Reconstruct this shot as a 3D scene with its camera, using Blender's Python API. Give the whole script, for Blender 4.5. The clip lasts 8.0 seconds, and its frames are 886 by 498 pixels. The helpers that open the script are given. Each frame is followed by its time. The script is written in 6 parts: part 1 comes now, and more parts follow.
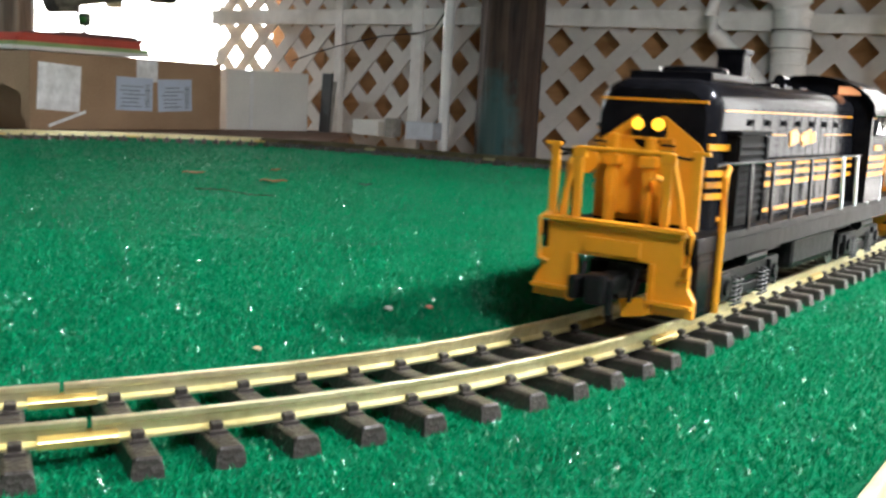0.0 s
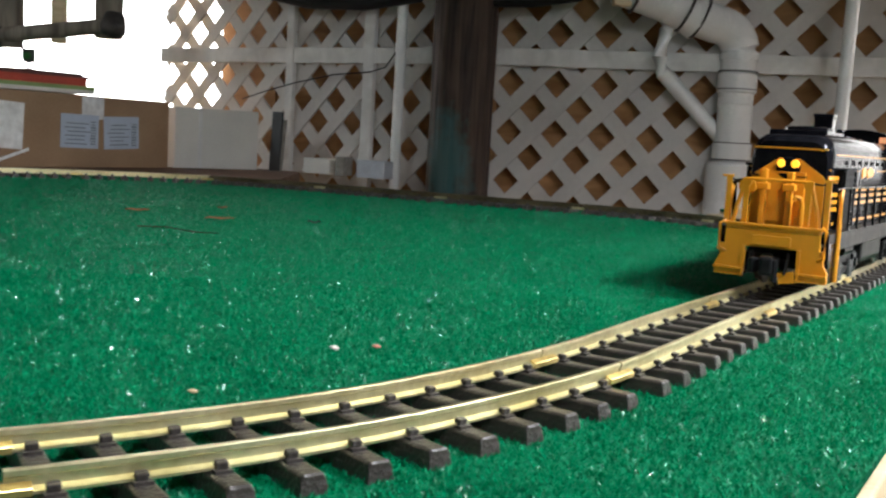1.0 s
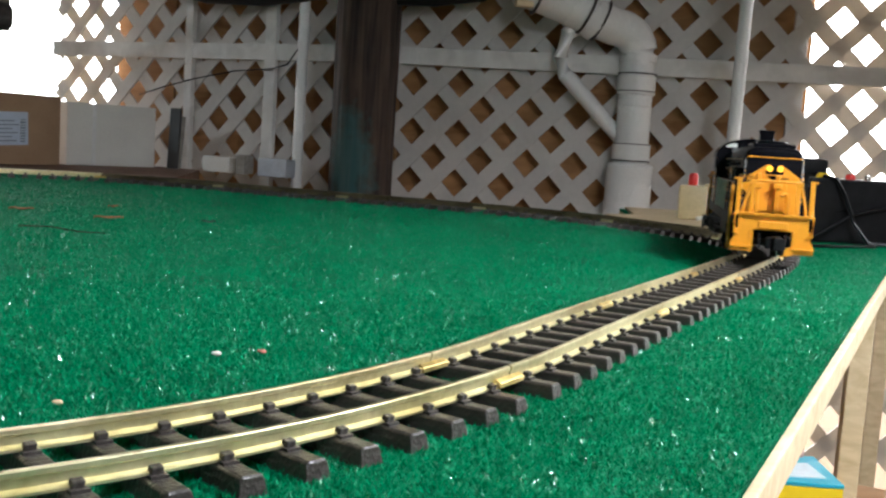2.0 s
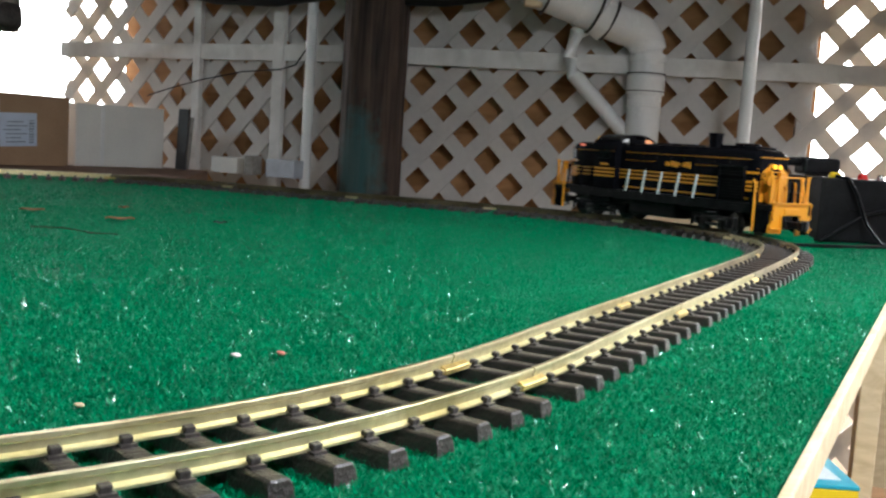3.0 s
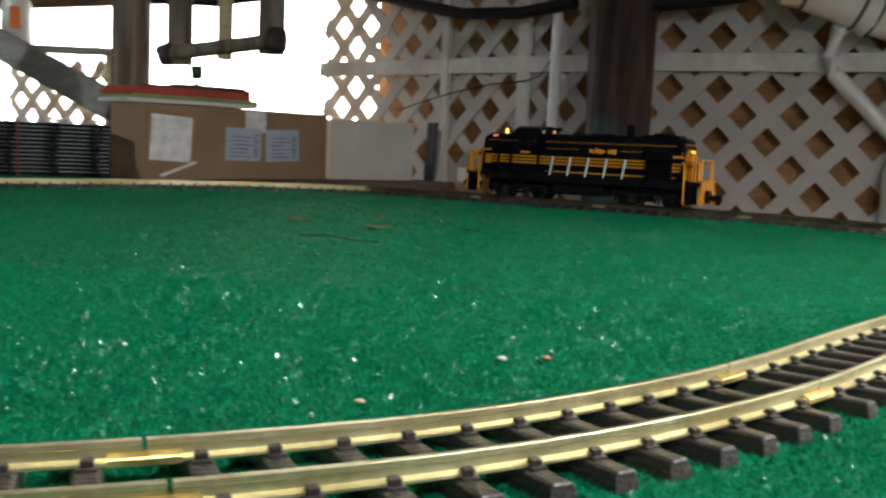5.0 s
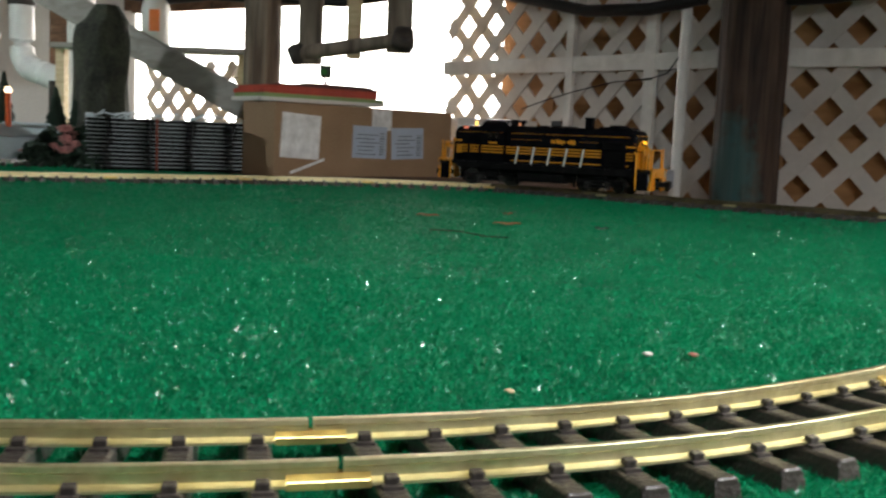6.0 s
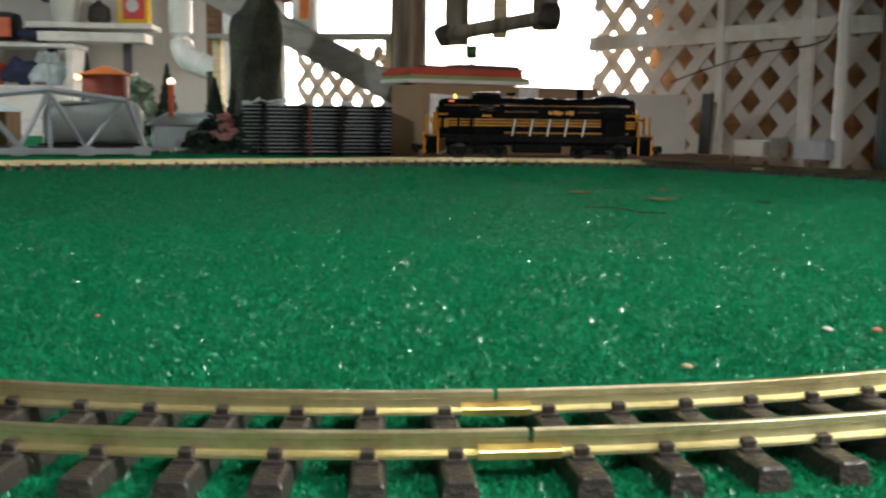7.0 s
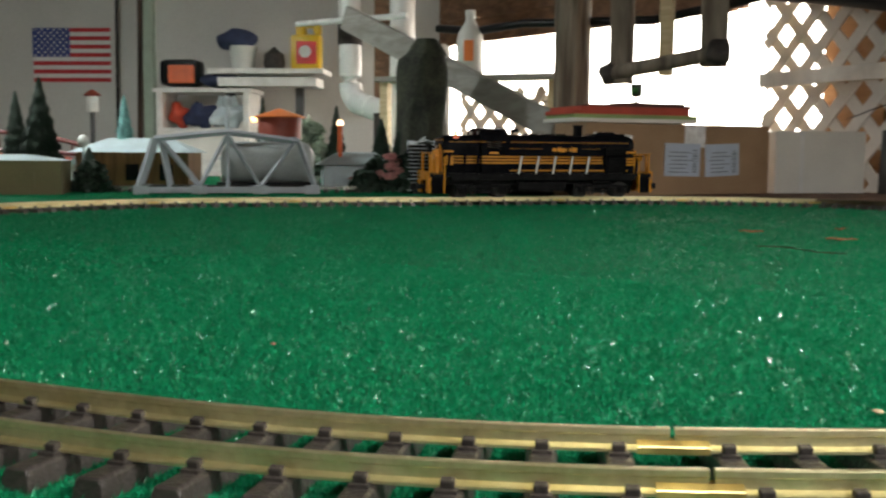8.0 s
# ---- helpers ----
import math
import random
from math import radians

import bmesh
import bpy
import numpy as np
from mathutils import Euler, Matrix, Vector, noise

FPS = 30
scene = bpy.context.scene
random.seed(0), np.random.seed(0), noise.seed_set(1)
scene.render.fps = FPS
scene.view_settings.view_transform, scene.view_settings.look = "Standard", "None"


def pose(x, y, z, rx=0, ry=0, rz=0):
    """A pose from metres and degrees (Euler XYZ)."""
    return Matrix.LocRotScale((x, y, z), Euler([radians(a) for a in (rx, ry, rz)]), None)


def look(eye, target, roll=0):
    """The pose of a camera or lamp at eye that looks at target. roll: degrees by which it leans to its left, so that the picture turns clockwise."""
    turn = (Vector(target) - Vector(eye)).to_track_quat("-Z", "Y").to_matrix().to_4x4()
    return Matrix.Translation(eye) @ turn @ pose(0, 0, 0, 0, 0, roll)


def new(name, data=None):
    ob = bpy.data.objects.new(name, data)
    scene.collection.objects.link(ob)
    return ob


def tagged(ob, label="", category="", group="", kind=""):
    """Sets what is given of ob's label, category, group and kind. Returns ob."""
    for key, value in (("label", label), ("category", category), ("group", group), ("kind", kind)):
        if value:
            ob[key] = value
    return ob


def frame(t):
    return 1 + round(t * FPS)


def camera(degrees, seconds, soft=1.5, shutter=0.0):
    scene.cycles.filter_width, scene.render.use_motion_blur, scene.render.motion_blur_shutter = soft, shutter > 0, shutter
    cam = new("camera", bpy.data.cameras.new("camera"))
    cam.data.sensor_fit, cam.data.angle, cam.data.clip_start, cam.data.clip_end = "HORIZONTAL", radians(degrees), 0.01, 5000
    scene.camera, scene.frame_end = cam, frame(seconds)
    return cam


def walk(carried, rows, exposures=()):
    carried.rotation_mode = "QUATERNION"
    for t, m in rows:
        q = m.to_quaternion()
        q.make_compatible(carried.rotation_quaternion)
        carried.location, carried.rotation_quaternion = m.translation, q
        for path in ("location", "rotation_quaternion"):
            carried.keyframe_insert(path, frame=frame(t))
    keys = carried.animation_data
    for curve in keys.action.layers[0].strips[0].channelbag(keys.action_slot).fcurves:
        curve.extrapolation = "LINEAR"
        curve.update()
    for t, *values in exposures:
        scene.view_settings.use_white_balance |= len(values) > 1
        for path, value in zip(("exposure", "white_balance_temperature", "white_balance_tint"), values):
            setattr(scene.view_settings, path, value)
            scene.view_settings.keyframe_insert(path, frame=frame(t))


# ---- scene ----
cam = camera(47.4, 8.0, soft=2.4, shutter=0.5)
PATH = [
    (0, (0.051, 0.034, 0.14), (0.057, 2.012, -0.16), 3.0),
    (0.5, (0.048, 0.041, 0.143), (0.12, 2.025, -0.093), 3.7),
    (1, (0.054, 0.056, 0.135), (0.15, 2.042, -0.082), 3.2),
    (1.5, (0.065, 0.067, 0.135), (0.288, 2.043, -0.08), 3.5),
    (1.7, (0.067, 0.069, 0.135), (0.346, 2.038, -0.073), 3.7),
    (3, (0.058, 0.078, 0.134), (0.326, 2.049, -0.073), 3.6),
    (3.5, (0.054, 0.08, 0.133), (0.238, 2.062, -0.061), 3.4),
    (4, (0.049, 0.083, 0.131), (0.087, 2.072, -0.069), 2.9),
    (4.5, (0.047, 0.084, 0.13), (-0.015, 2.072, -0.08), 2.8),
    (5, (0.042, 0.085, 0.128), (-0.16, 2.064, -0.081), 2.4),
    (5.2, (0.039, 0.084, 0.129), (-0.225, 2.056, -0.073), 2.3),
    (6.3, (0.021, 0.076, 0.122), (-0.479, 1.998, -0.112), 2.0),
    (6.5, (0.018, 0.073, 0.122), (-0.541, 1.977, -0.126), 1.4),
    (7, (0.013, 0.073, 0.121), (-0.685, 1.928, -0.146), 0.7),
    (7.5, (0.01, 0.071, 0.119), (-0.849, 1.866, -0.085), 0.3),
    (8, (0.007, 0.073, 0.117), (-0.98, 1.802, -0.074), 0.4),
]
walk(cam, [(t, look(eye, target, roll)) for t, eye, target, roll in PATH],
     [(0.0, 0.50, 6350, 10), (0.5, 0.12, 6300, 10), (1.5, 0.02, 6200, 10), (3.0, 0.06, 6100, 10), (4.0, 0.0, 6350, 10), (5.0, -0.17, 6500, 10), (6.5, -0.10, 6750, 10), (8.0, -0.08, 7000, 10)])

# ---- world, lamps, exposure ----
world = bpy.data.worlds.new("daylight")
scene.world = world
world.use_nodes = True
wn = world.node_tree
sky = wn.nodes.new("ShaderNodeTexSky")
sky.sky_type = 'NISHITA'
sky.sun_disc = False
sky.sun_elevation = radians(48)
sky.sun_rotation = radians(330)
wn.links.new(sky.outputs[0], wn.nodes["Background"].inputs[0])
wn.nodes["Background"].inputs[1].default_value = 0.15
sun = new("sun", bpy.data.lights.new("sun", "SUN"))
sun.data.energy, sun.data.angle, sun.data.color = 2.5, radians(0.5), (1, 0.95, 0.87)
sun.matrix_world = look((-3, 9, 9), (-1, 4, 0))

LAMP_AT = Vector((0.98, 0.60, 0.92))
lamp_light = new("ceiling_bulb", bpy.data.lights.new("ceiling_bulb", "AREA"))
lamp_light.data.shape, lamp_light.data.size, lamp_light.data.energy = 'DISK', 0.16, 27
lamp_light.data.color = (0.94, 0.98, 1.0)
lamp_light.matrix_world = look(LAMP_AT - Vector((0, 0, 0.05)), (0.47, 0.57, 0))
# fill light added over the village; no source is seen there
second_light = new("village_fill", bpy.data.lights.new("village_fill", "AREA"))
second_light.data.shape, second_light.data.size, second_light.data.energy = 'DISK', 0.2, 42
second_light.data.color = (0.86, 0.97, 1.0)
second_light.matrix_world = look((-2.95, 1.75, 1.25), (-3.05, 2.9, 0.15))
# unseen fill added behind the camera for loco front and lattice
third_light = new("rear_fill", bpy.data.lights.new("rear_fill", "AREA"))
third_light.data.shape, third_light.data.size, third_light.data.energy = 'DISK', 0.3, 18
third_light.data.color = (0.95, 0.98, 1.0)
HOOD_AT = Vector((0.6, -0.6, 1.15))
third_light.matrix_world = look(HOOD_AT, (0.35, 1.5, 0.1))
scene.view_settings.exposure = 0.0

# ---- materials ----


def mat(name, col, rough=0.5, metal=0.0, var=0.15, scale=20.0, fine=150.0, bump=0.1, col2=None, spec=0.5, coat=0.0, random=0.0):
    m = bpy.data.materials.new(name)
    m.use_nodes = True
    nt = m.node_tree
    b = nt.nodes["Principled BSDF"]
    b.inputs["Roughness"].default_value = rough
    b.inputs["Metallic"].default_value = metal
    b.inputs["Specular IOR Level"].default_value = spec
    b.inputs["Coat Weight"].default_value = coat
    tc = nt.nodes.new("ShaderNodeTexCoord")
    n1 = nt.nodes.new("ShaderNodeTexNoise")
    n1.inputs["Scale"].default_value, n1.inputs["Detail"].default_value = scale, 6
    n2 = nt.nodes.new("ShaderNodeTexNoise")
    n2.inputs["Scale"].default_value, n2.inputs["Detail"].default_value = fine, 3
    nt.links.new(tc.outputs["Object"], n1.inputs["Vector"])
    nt.links.new(tc.outputs["Object"], n2.inputs["Vector"])
    add = nt.nodes.new("ShaderNodeMath")
    add.operation = 'ADD'
    nt.links.new(n1.outputs["Fac"], add.inputs[0])
    half = nt.nodes.new("ShaderNodeMath")
    half.operation = 'MULTIPLY_ADD'
    half.inputs[1].default_value, half.inputs[2].default_value = 0.5, -0.25
    nt.links.new(n2.outputs["Fac"], half.inputs[0])
    nt.links.new(half.outputs[0], add.inputs[1])
    last = add
    if random:
        info = nt.nodes.new("ShaderNodeObjectInfo")
        ra = nt.nodes.new("ShaderNodeMath")
        ra.operation = 'MULTIPLY_ADD'
        ra.inputs[1].default_value = random
        nt.links.new(info.outputs["Random"], ra.inputs[0])
        nt.links.new(last.outputs[0], ra.inputs[2])
        last = ra
    ramp = nt.nodes.new("ShaderNodeValToRGB")
    c2 = col2 or tuple(min(1, c * (1 + var) + 0.004) for c in col)
    ramp.color_ramp.elements[0].position, ramp.color_ramp.elements[1].position = 0.3, 0.72 + random
    ramp.color_ramp.elements[0].color = (*(c * (1 - var) for c in col), 1)
    ramp.color_ramp.elements[1].color = (*c2, 1)
    nt.links.new(last.outputs[0], ramp.inputs[0])
    nt.links.new(ramp.outputs[0], b.inputs["Base Color"])
    rr = nt.nodes.new("ShaderNodeMapRange")
    rr.inputs["To Min"].default_value, rr.inputs["To Max"].default_value = max(0.03, rough * 0.8), min(1, rough * 1.25)
    nt.links.new(n1.outputs["Fac"], rr.inputs["Value"])
    nt.links.new(rr.outputs[0], b.inputs["Roughness"])
    if bump:
        bp = nt.nodes.new("ShaderNodeBump")
        bp.inputs["Strength"].default_value, bp.inputs["Distance"].default_value = bump, 0.003
        nt.links.new(n2.outputs["Fac"], bp.inputs["Height"])
        nt.links.new(bp.outputs[0], b.inputs["Normal"])
    return m


def grain(name, col, col2, stretch=(2, 2, 40), scale=3.0, rough=0.7, bump=0.3):
    """Wood: noise stretched along one axis of the object."""
    m = mat(name, col, rough, bump=0)
    nt = m.node_tree
    b = nt.nodes["Principled BSDF"]
    tc = nt.nodes.new("ShaderNodeTexCoord")
    mp = nt.nodes.new("ShaderNodeMapping")
    mp.inputs["Scale"].default_value = stretch
    nz = nt.nodes.new("ShaderNodeTexNoise")
    nz.inputs["Scale"].default_value, nz.inputs["Detail"].default_value, nz.inputs["Distortion"].default_value = scale, 8, 0.6
    nt.links.new(tc.outputs["Object"], mp.inputs[0])
    nt.links.new(mp.outputs[0], nz.inputs["Vector"])
    ramp = nt.nodes.new("ShaderNodeValToRGB")
    ramp.color_ramp.elements[0].position, ramp.color_ramp.elements[1].position = 0.32, 0.68
    ramp.color_ramp.elements[0].color, ramp.color_ramp.elements[1].color = (*col, 1), (*col2, 1)
    nt.links.new(nz.outputs["Fac"], ramp.inputs[0])
    nt.links.new(ramp.outputs[0], b.inputs["Base Color"])
    bp = nt.nodes.new("ShaderNodeBump")
    bp.inputs["Strength"].default_value, bp.inputs["Distance"].default_value = bump, 0.004
    nt.links.new(nz.outputs["Fac"], bp.inputs["Height"])
    nt.links.new(bp.outputs[0], b.inputs["Normal"])
    return m


def glow(name, col, strength):
    m = bpy.data.materials.new(name)
    m.use_nodes = True
    b = m.node_tree.nodes["Principled BSDF"]
    b.inputs["Base Color"].default_value = (*col, 1)
    b.inputs["Emission Color"].default_value = (*col, 1)
    b.inputs["Emission Strength"].default_value = strength
    return m


def glassy(name, col=(1, 1, 1), rough=0.03):
    m = bpy.data.materials.new(name)
    m.use_nodes = True
    b = m.node_tree.nodes["Principled BSDF"]
    b.inputs["Base Color"].default_value = (*col, 1)
    b.inputs["Roughness"].default_value = rough
    b.inputs["Transmission Weight"].default_value = 1
    return m


def turf_material():
    m = mat("turf", (0.003, 0.13, 0.055), 0.6, var=0.25, scale=9, fine=600, bump=0.9, spec=0.05, col2=(0.004, 0.21, 0.090))
    return m


def blade_material():
    m = bpy.data.materials.new("turf_blade")
    m.use_nodes = True
    nt = m.node_tree
    b = nt.nodes["Principled BSDF"]
    geo = nt.nodes.new("ShaderNodeNewGeometry")
    ramp = nt.nodes.new("ShaderNodeValToRGB")
    ramp.color_ramp.elements[0].color = (0.0015, 0.183, 0.074, 1)
    ramp.color_ramp.elements[1].color = (0.002, 0.270, 0.115, 1)
    nt.links.new(geo.outputs["Random Per Island"], ramp.inputs[0])
    nt.links.new(ramp.outputs[0], b.inputs["Base Color"])
    shine = nt.nodes.new("ShaderNodeMapRange")
    shine.inputs["From Min"].default_value, shine.inputs["From Max"].default_value = 0.73, 1.0
    shine.inputs["To Min"].default_value, shine.inputs["To Max"].default_value = 0.42, 0.12
    nt.links.new(geo.outputs["Random Per Island"], shine.inputs["Value"])
    nt.links.new(shine.outputs[0], b.inputs["Roughness"])
    gloss = nt.nodes.new("ShaderNodeMapRange")
    gloss.inputs["From Min"].default_value, gloss.inputs["From Max"].default_value = 0.73, 0.79
    gloss.inputs["To Min"].default_value, gloss.inputs["To Max"].default_value = 0.03, 1.0
    nt.links.new(geo.outputs["Random Per Island"], gloss.inputs["Value"])
    nt.links.new(gloss.outputs[0], b.inputs["Specular IOR Level"])
    return m


def vinyl_material():
    """White vinyl that lets strong daylight glow through it."""
    m = mat("white_vinyl_lath", (0.66, 0.635, 0.61), 0.5, var=0.10, scale=7, fine=60, bump=0.08)
    nt = m.node_tree
    b = nt.nodes["Principled BSDF"]
    tr = nt.nodes.new("ShaderNodeBsdfTranslucent")
    tr.inputs["Color"].default_value = (0.80, 0.70, 0.56, 1)
    mix = nt.nodes.new("ShaderNodeMixShader")
    mix.inputs[0].default_value = 0.22
    nt.links.new(b.outputs[0], mix.inputs[1])
    nt.links.new(tr.outputs[0], mix.inputs[2])
    nt.links.new(mix.outputs[0], nt.nodes["Material Output"].inputs["Surface"])
    return m


def post_material():
    """Weathered post with a patch of old teal paint low on one side."""
    m = grain("weathered_post_wood", (0.011, 0.0075, 0.006), (0.085, 0.054, 0.040), (16, 16, 0.9), 2.8, 0.85, 1.0)
    nt = m.node_tree
    b = nt.nodes["Principled BSDF"]
    wood = b.inputs["Base Color"].links[0].from_socket
    tc = nt.nodes.new("ShaderNodeTexCoord")
    off = nt.nodes.new("ShaderNodeVectorMath")
    off.operation = 'SUBTRACT'
    off.inputs[1].default_value = (.185, 3.02, .06)
    size = nt.nodes.new("ShaderNodeVectorMath")
    size.operation = 'MULTIPLY'
    size.inputs[1].default_value = (14, 14, 6.5)
    far = nt.nodes.new("ShaderNodeVectorMath")
    far.operation = 'LENGTH'
    nz = nt.nodes.new("ShaderNodeTexNoise")
    nz.inputs["Scale"].default_value, nz.inputs["Detail"].default_value = 28, 5
    add = nt.nodes.new("ShaderNodeMath")
    add.operation = 'MULTIPLY_ADD'
    add.inputs[1].default_value = 1.6
    fac = nt.nodes.new("ShaderNodeMapRange")
    fac.inputs["From Min"].default_value, fac.inputs["From Max"].default_value = 1.45, 2.1
    fac.inputs["To Min"].default_value, fac.inputs["To Max"].default_value = 0.6, 0.0
    mix = nt.nodes.new("ShaderNodeMixRGB")
    mix.inputs[2].default_value = (0.035, 0.13, 0.135, 1)
    nt.links.new(tc.outputs["Object"], off.inputs[0])
    nt.links.new(off.outputs[0], size.inputs[0])
    nt.links.new(size.outputs[0], far.inputs[0])
    nt.links.new(tc.outputs["Object"], nz.inputs["Vector"])
    nt.links.new(nz.outputs["Fac"], add.inputs[0])
    nt.links.new(far.outputs["Value"], add.inputs[2])
    nt.links.new(add.outputs[0], fac.inputs["Value"])
    nt.links.new(fac.outputs[0], mix.inputs[0])
    nt.links.new(wood, mix.inputs[1])
    nt.links.new(mix.outputs[0], b.inputs["Base Color"])
    return m


TURF, BLADE = turf_material(), blade_material()
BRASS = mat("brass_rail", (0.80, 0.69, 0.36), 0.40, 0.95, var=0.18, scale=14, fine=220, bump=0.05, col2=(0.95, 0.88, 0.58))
# darker brasses for rail sections, picked by distance along the loop
DULL_BRASS = mat("dull_brass_rail", (0.13, 0.105, 0.06), 0.5, 0.9, var=0.35, scale=18, fine=200, bump=0.06, col2=(0.24, 0.20, 0.12))
MID_BRASS = mat("mid_brass_rail", (0.42, 0.35, 0.21), 0.46, 0.92, var=0.3, scale=16, fine=200, bump=0.06, col2=(0.60, 0.52, 0.33))
BRIGHT_BRASS = mat("bright_brass", (0.84, 0.62, 0.24), 0.36, 0.9, var=0.25, scale=60, bump=0.06)
TIE = mat("brown_plastic_tie", (0.036, 0.030, 0.028), 0.34, var=0.3, scale=30, fine=400, bump=0.35, col2=(0.062, 0.052, 0.046), random=0.25)
BLACK = mat("glossy_black_paint", (0.004, 0.004, 0.0055), 0.15, var=0.2, scale=30, bump=0.01, spec=0.06)
FRAME_GREY = mat("dusty_black_frame", (0.006, 0.006, 0.0065), 0.42, var=0.4, scale=60, bump=0.1, col2=(0.012, 0.0115, 0.012), spec=0.07)
GRILLE_BLACK = mat("matt_black_recess", (0.0022, 0.0022, 0.0024), 0.6, var=0.3, scale=40, bump=0.05, spec=0.08)
YELLOW = mat("orange_yellow_paint", (0.74, 0.30, 0.013), 0.36, var=0.06, scale=40, bump=0.02)
WHEEL = mat("dark_steel", (0.055, 0.053, 0.05), 0.35, 0.9, var=0.3, scale=50)
SPRING = mat("dusty_spring_steel", (0.07, 0.068, 0.066), 0.45, 0.6, var=0.3, scale=80)
RIM = mat("bright_steel", (0.55, 0.54, 0.52), 0.25, 1.0, var=0.1)
WHITE_PLASTIC = mat("pale_plastic", (0.66, 0.72, 0.70), 0.4, var=0.06)
HEADLIGHT = glow("warm_headlight", (1.0, 0.50, 0.03), 1.6)
AMBER = glow("amber_beacon", (1.0, 0.6, 0.1), 3.0)
CAB_GLASS = glassy("cab_glass", (0.8, 0.85, 0.85))
WHITE_WOOD = grain("white_painted_wood", (0.62, 0.60, 0.57), (0.78, 0.76, 0.73), (3, 3, 3), 6, 0.6, 0.15)
BROWN_PLY = grain("brown_board", (0.26, 0.12, 0.045), (0.50, 0.27, 0.115), (3, 3, 9), 2.2, 0.8, 0.2)
VINYL, POST_WOOD = vinyl_material(), post_material()
GREY_TIMBER = grain("grey_weathered_timber", (0.10, 0.075, 0.055), (0.30, 0.245, 0.19), (14, 14, 1.5), 2.6, 0.8, 0.6)
OLD_WOOD = grain("weathered_post_wood", (0.013, 0.008, 0.006), (0.082, 0.047, 0.032), (16, 16, 0.9), 2.8, 0.85, 1.0)
PALE_WOOD = grain("pale_pine", (0.52, 0.39, 0.22), (0.70, 0.56, 0.36), (4, 30, 30), 2.0, 0.65, 0.2)
GREY_BOARD = grain("grey_board", (0.23, 0.215, 0.19), (0.36, 0.34, 0.31), (4, 20, 20), 2, 0.75, 0.2)
DARK_WOOD = grain("dark_joist", (0.10, 0.05, 0.028), (0.24, 0.125, 0.07), (3, 20, 20), 2, 0.8, 0.3)
PVC = mat("white_pvc", (0.78, 0.77, 0.75), 0.26, var=0.06, scale=8, bump=0.02)
CARDBOARD = mat("brown_cardboard", (0.33, 0.205, 0.115), 0.75, var=0.1, scale=6, fine=180, bump=0.12, col2=(0.40, 0.26, 0.155))
# the white base stands in for the sheen on clear tape
TAPE = mat("tape_sheen_white", (0.93, 0.92, 0.91), 0.10, var=0.25, scale=30, fine=70, bump=1.0, spec=0.8)
PAPER = mat("label_paper", (0.50, 0.57, 0.68), 0.5, var=0.06)
INK = mat("printed_ink", (0.20, 0.23, 0.29), 0.6, var=0.2)
CREAM = mat("cream_carton", (0.73, 0.71, 0.66), 0.6, var=0.07, scale=7)
DARK_TRIM = mat("dark_edge", (0.05, 0.05, 0.05), 0.5)
RED = mat("red_card", (0.50, 0.06, 0.03), 0.5, var=0.15)
GREEN_CARD = mat("green_card", (0.25, 0.36, 0.13), 0.5, var=0.15)
MAROON = mat("dark_maroon_plastic", (0.10, 0.025, 0.02), 0.4, var=0.2)
CHARCOAL = mat("charcoal_plastic", (0.005, 0.005, 0.0058), 0.36, var=0.3, scale=30, bump=0.1, spec=0.2)
DARK_GREEN = mat("dark_green_enamel", (0.012, 0.035, 0.014), 0.3, var=0.3, scale=60)
GREEN_BALL = mat("green_metallic", (0.05, 0.28, 0.06), 0.25, 0.4)
PLASTER = mat("white_plaster", (0.52, 0.51, 0.48), 0.85, var=0.08, scale=3, fine=90, bump=0.2)
SAGE = mat("sage_paint", (0.35, 0.43, 0.34), 0.7, var=0.1)
CEIL = mat("dim_boards", (0.20, 0.15, 0.11), 0.85, var=0.3, scale=5)
CONCRETE = mat("brown_floor", (0.26, 0.17, 0.09), 0.8, var=0.25, scale=3)
BRIDGE = mat("grey_painted_steel", (0.48, 0.51, 0.56), 0.42, var=0.12, scale=25)
LEAF = mat("dry_leaf", (0.26, 0.10, 0.03), 0.7, var=0.3, scale=80)
PINE = mat("pine_green", (0.011, 0.030, 0.016), 0.7, var=0.4, scale=60, bump=0)
FROST = mat("frosted_green", (0.20, 0.45, 0.42), 0.6, var=0.4, scale=60, bump=0)
BARK = mat("dark_mossy_bark", (0.022, 0.026, 0.017), 0.9, var=0.45, scale=14, fine=90, bump=0.9, col2=(0.062, 0.068, 0.045))
BARN = grain("barn_brown", (0.13, 0.06, 0.022), (0.26, 0.13, 0.05), (30, 30, 2), 3, 0.7, 0.3)
ROOF = mat("pale_roof", (0.42, 0.50, 0.52), 0.5, var=0.12, scale=15)
TAN = mat("olive_tan_card", (0.20, 0.165, 0.085), 0.7, var=0.1, scale=10)
TOWER_RED = mat("tower_red", (0.26, 0.045, 0.025), 0.5, var=0.2)
TOWER_ROOF = mat("tower_orange_roof", (0.75, 0.19, 0.04), 0.5, var=0.12)
TANK = mat("tank_grey", (0.42, 0.45, 0.45), 0.4, var=0.15, scale=15)
SAGE_LEAF = mat("sage_leaf", (0.30, 0.40, 0.30), 0.6, var=0.35, scale=60, bump=0)
PINK = mat("dusty_pink_petal", (0.56, 0.24, 0.23), 0.6, var=0.35, scale=90)
BOTTLE = mat("milky_jug", (0.66, 0.66, 0.62), 0.3, var=0.05)
ORANGE = mat("orange_plastic", (0.62, 0.10, 0.02), 0.45, var=0.15)
NAVY = mat("navy_cloth", (0.025, 0.035, 0.085), 0.8, var=0.3)
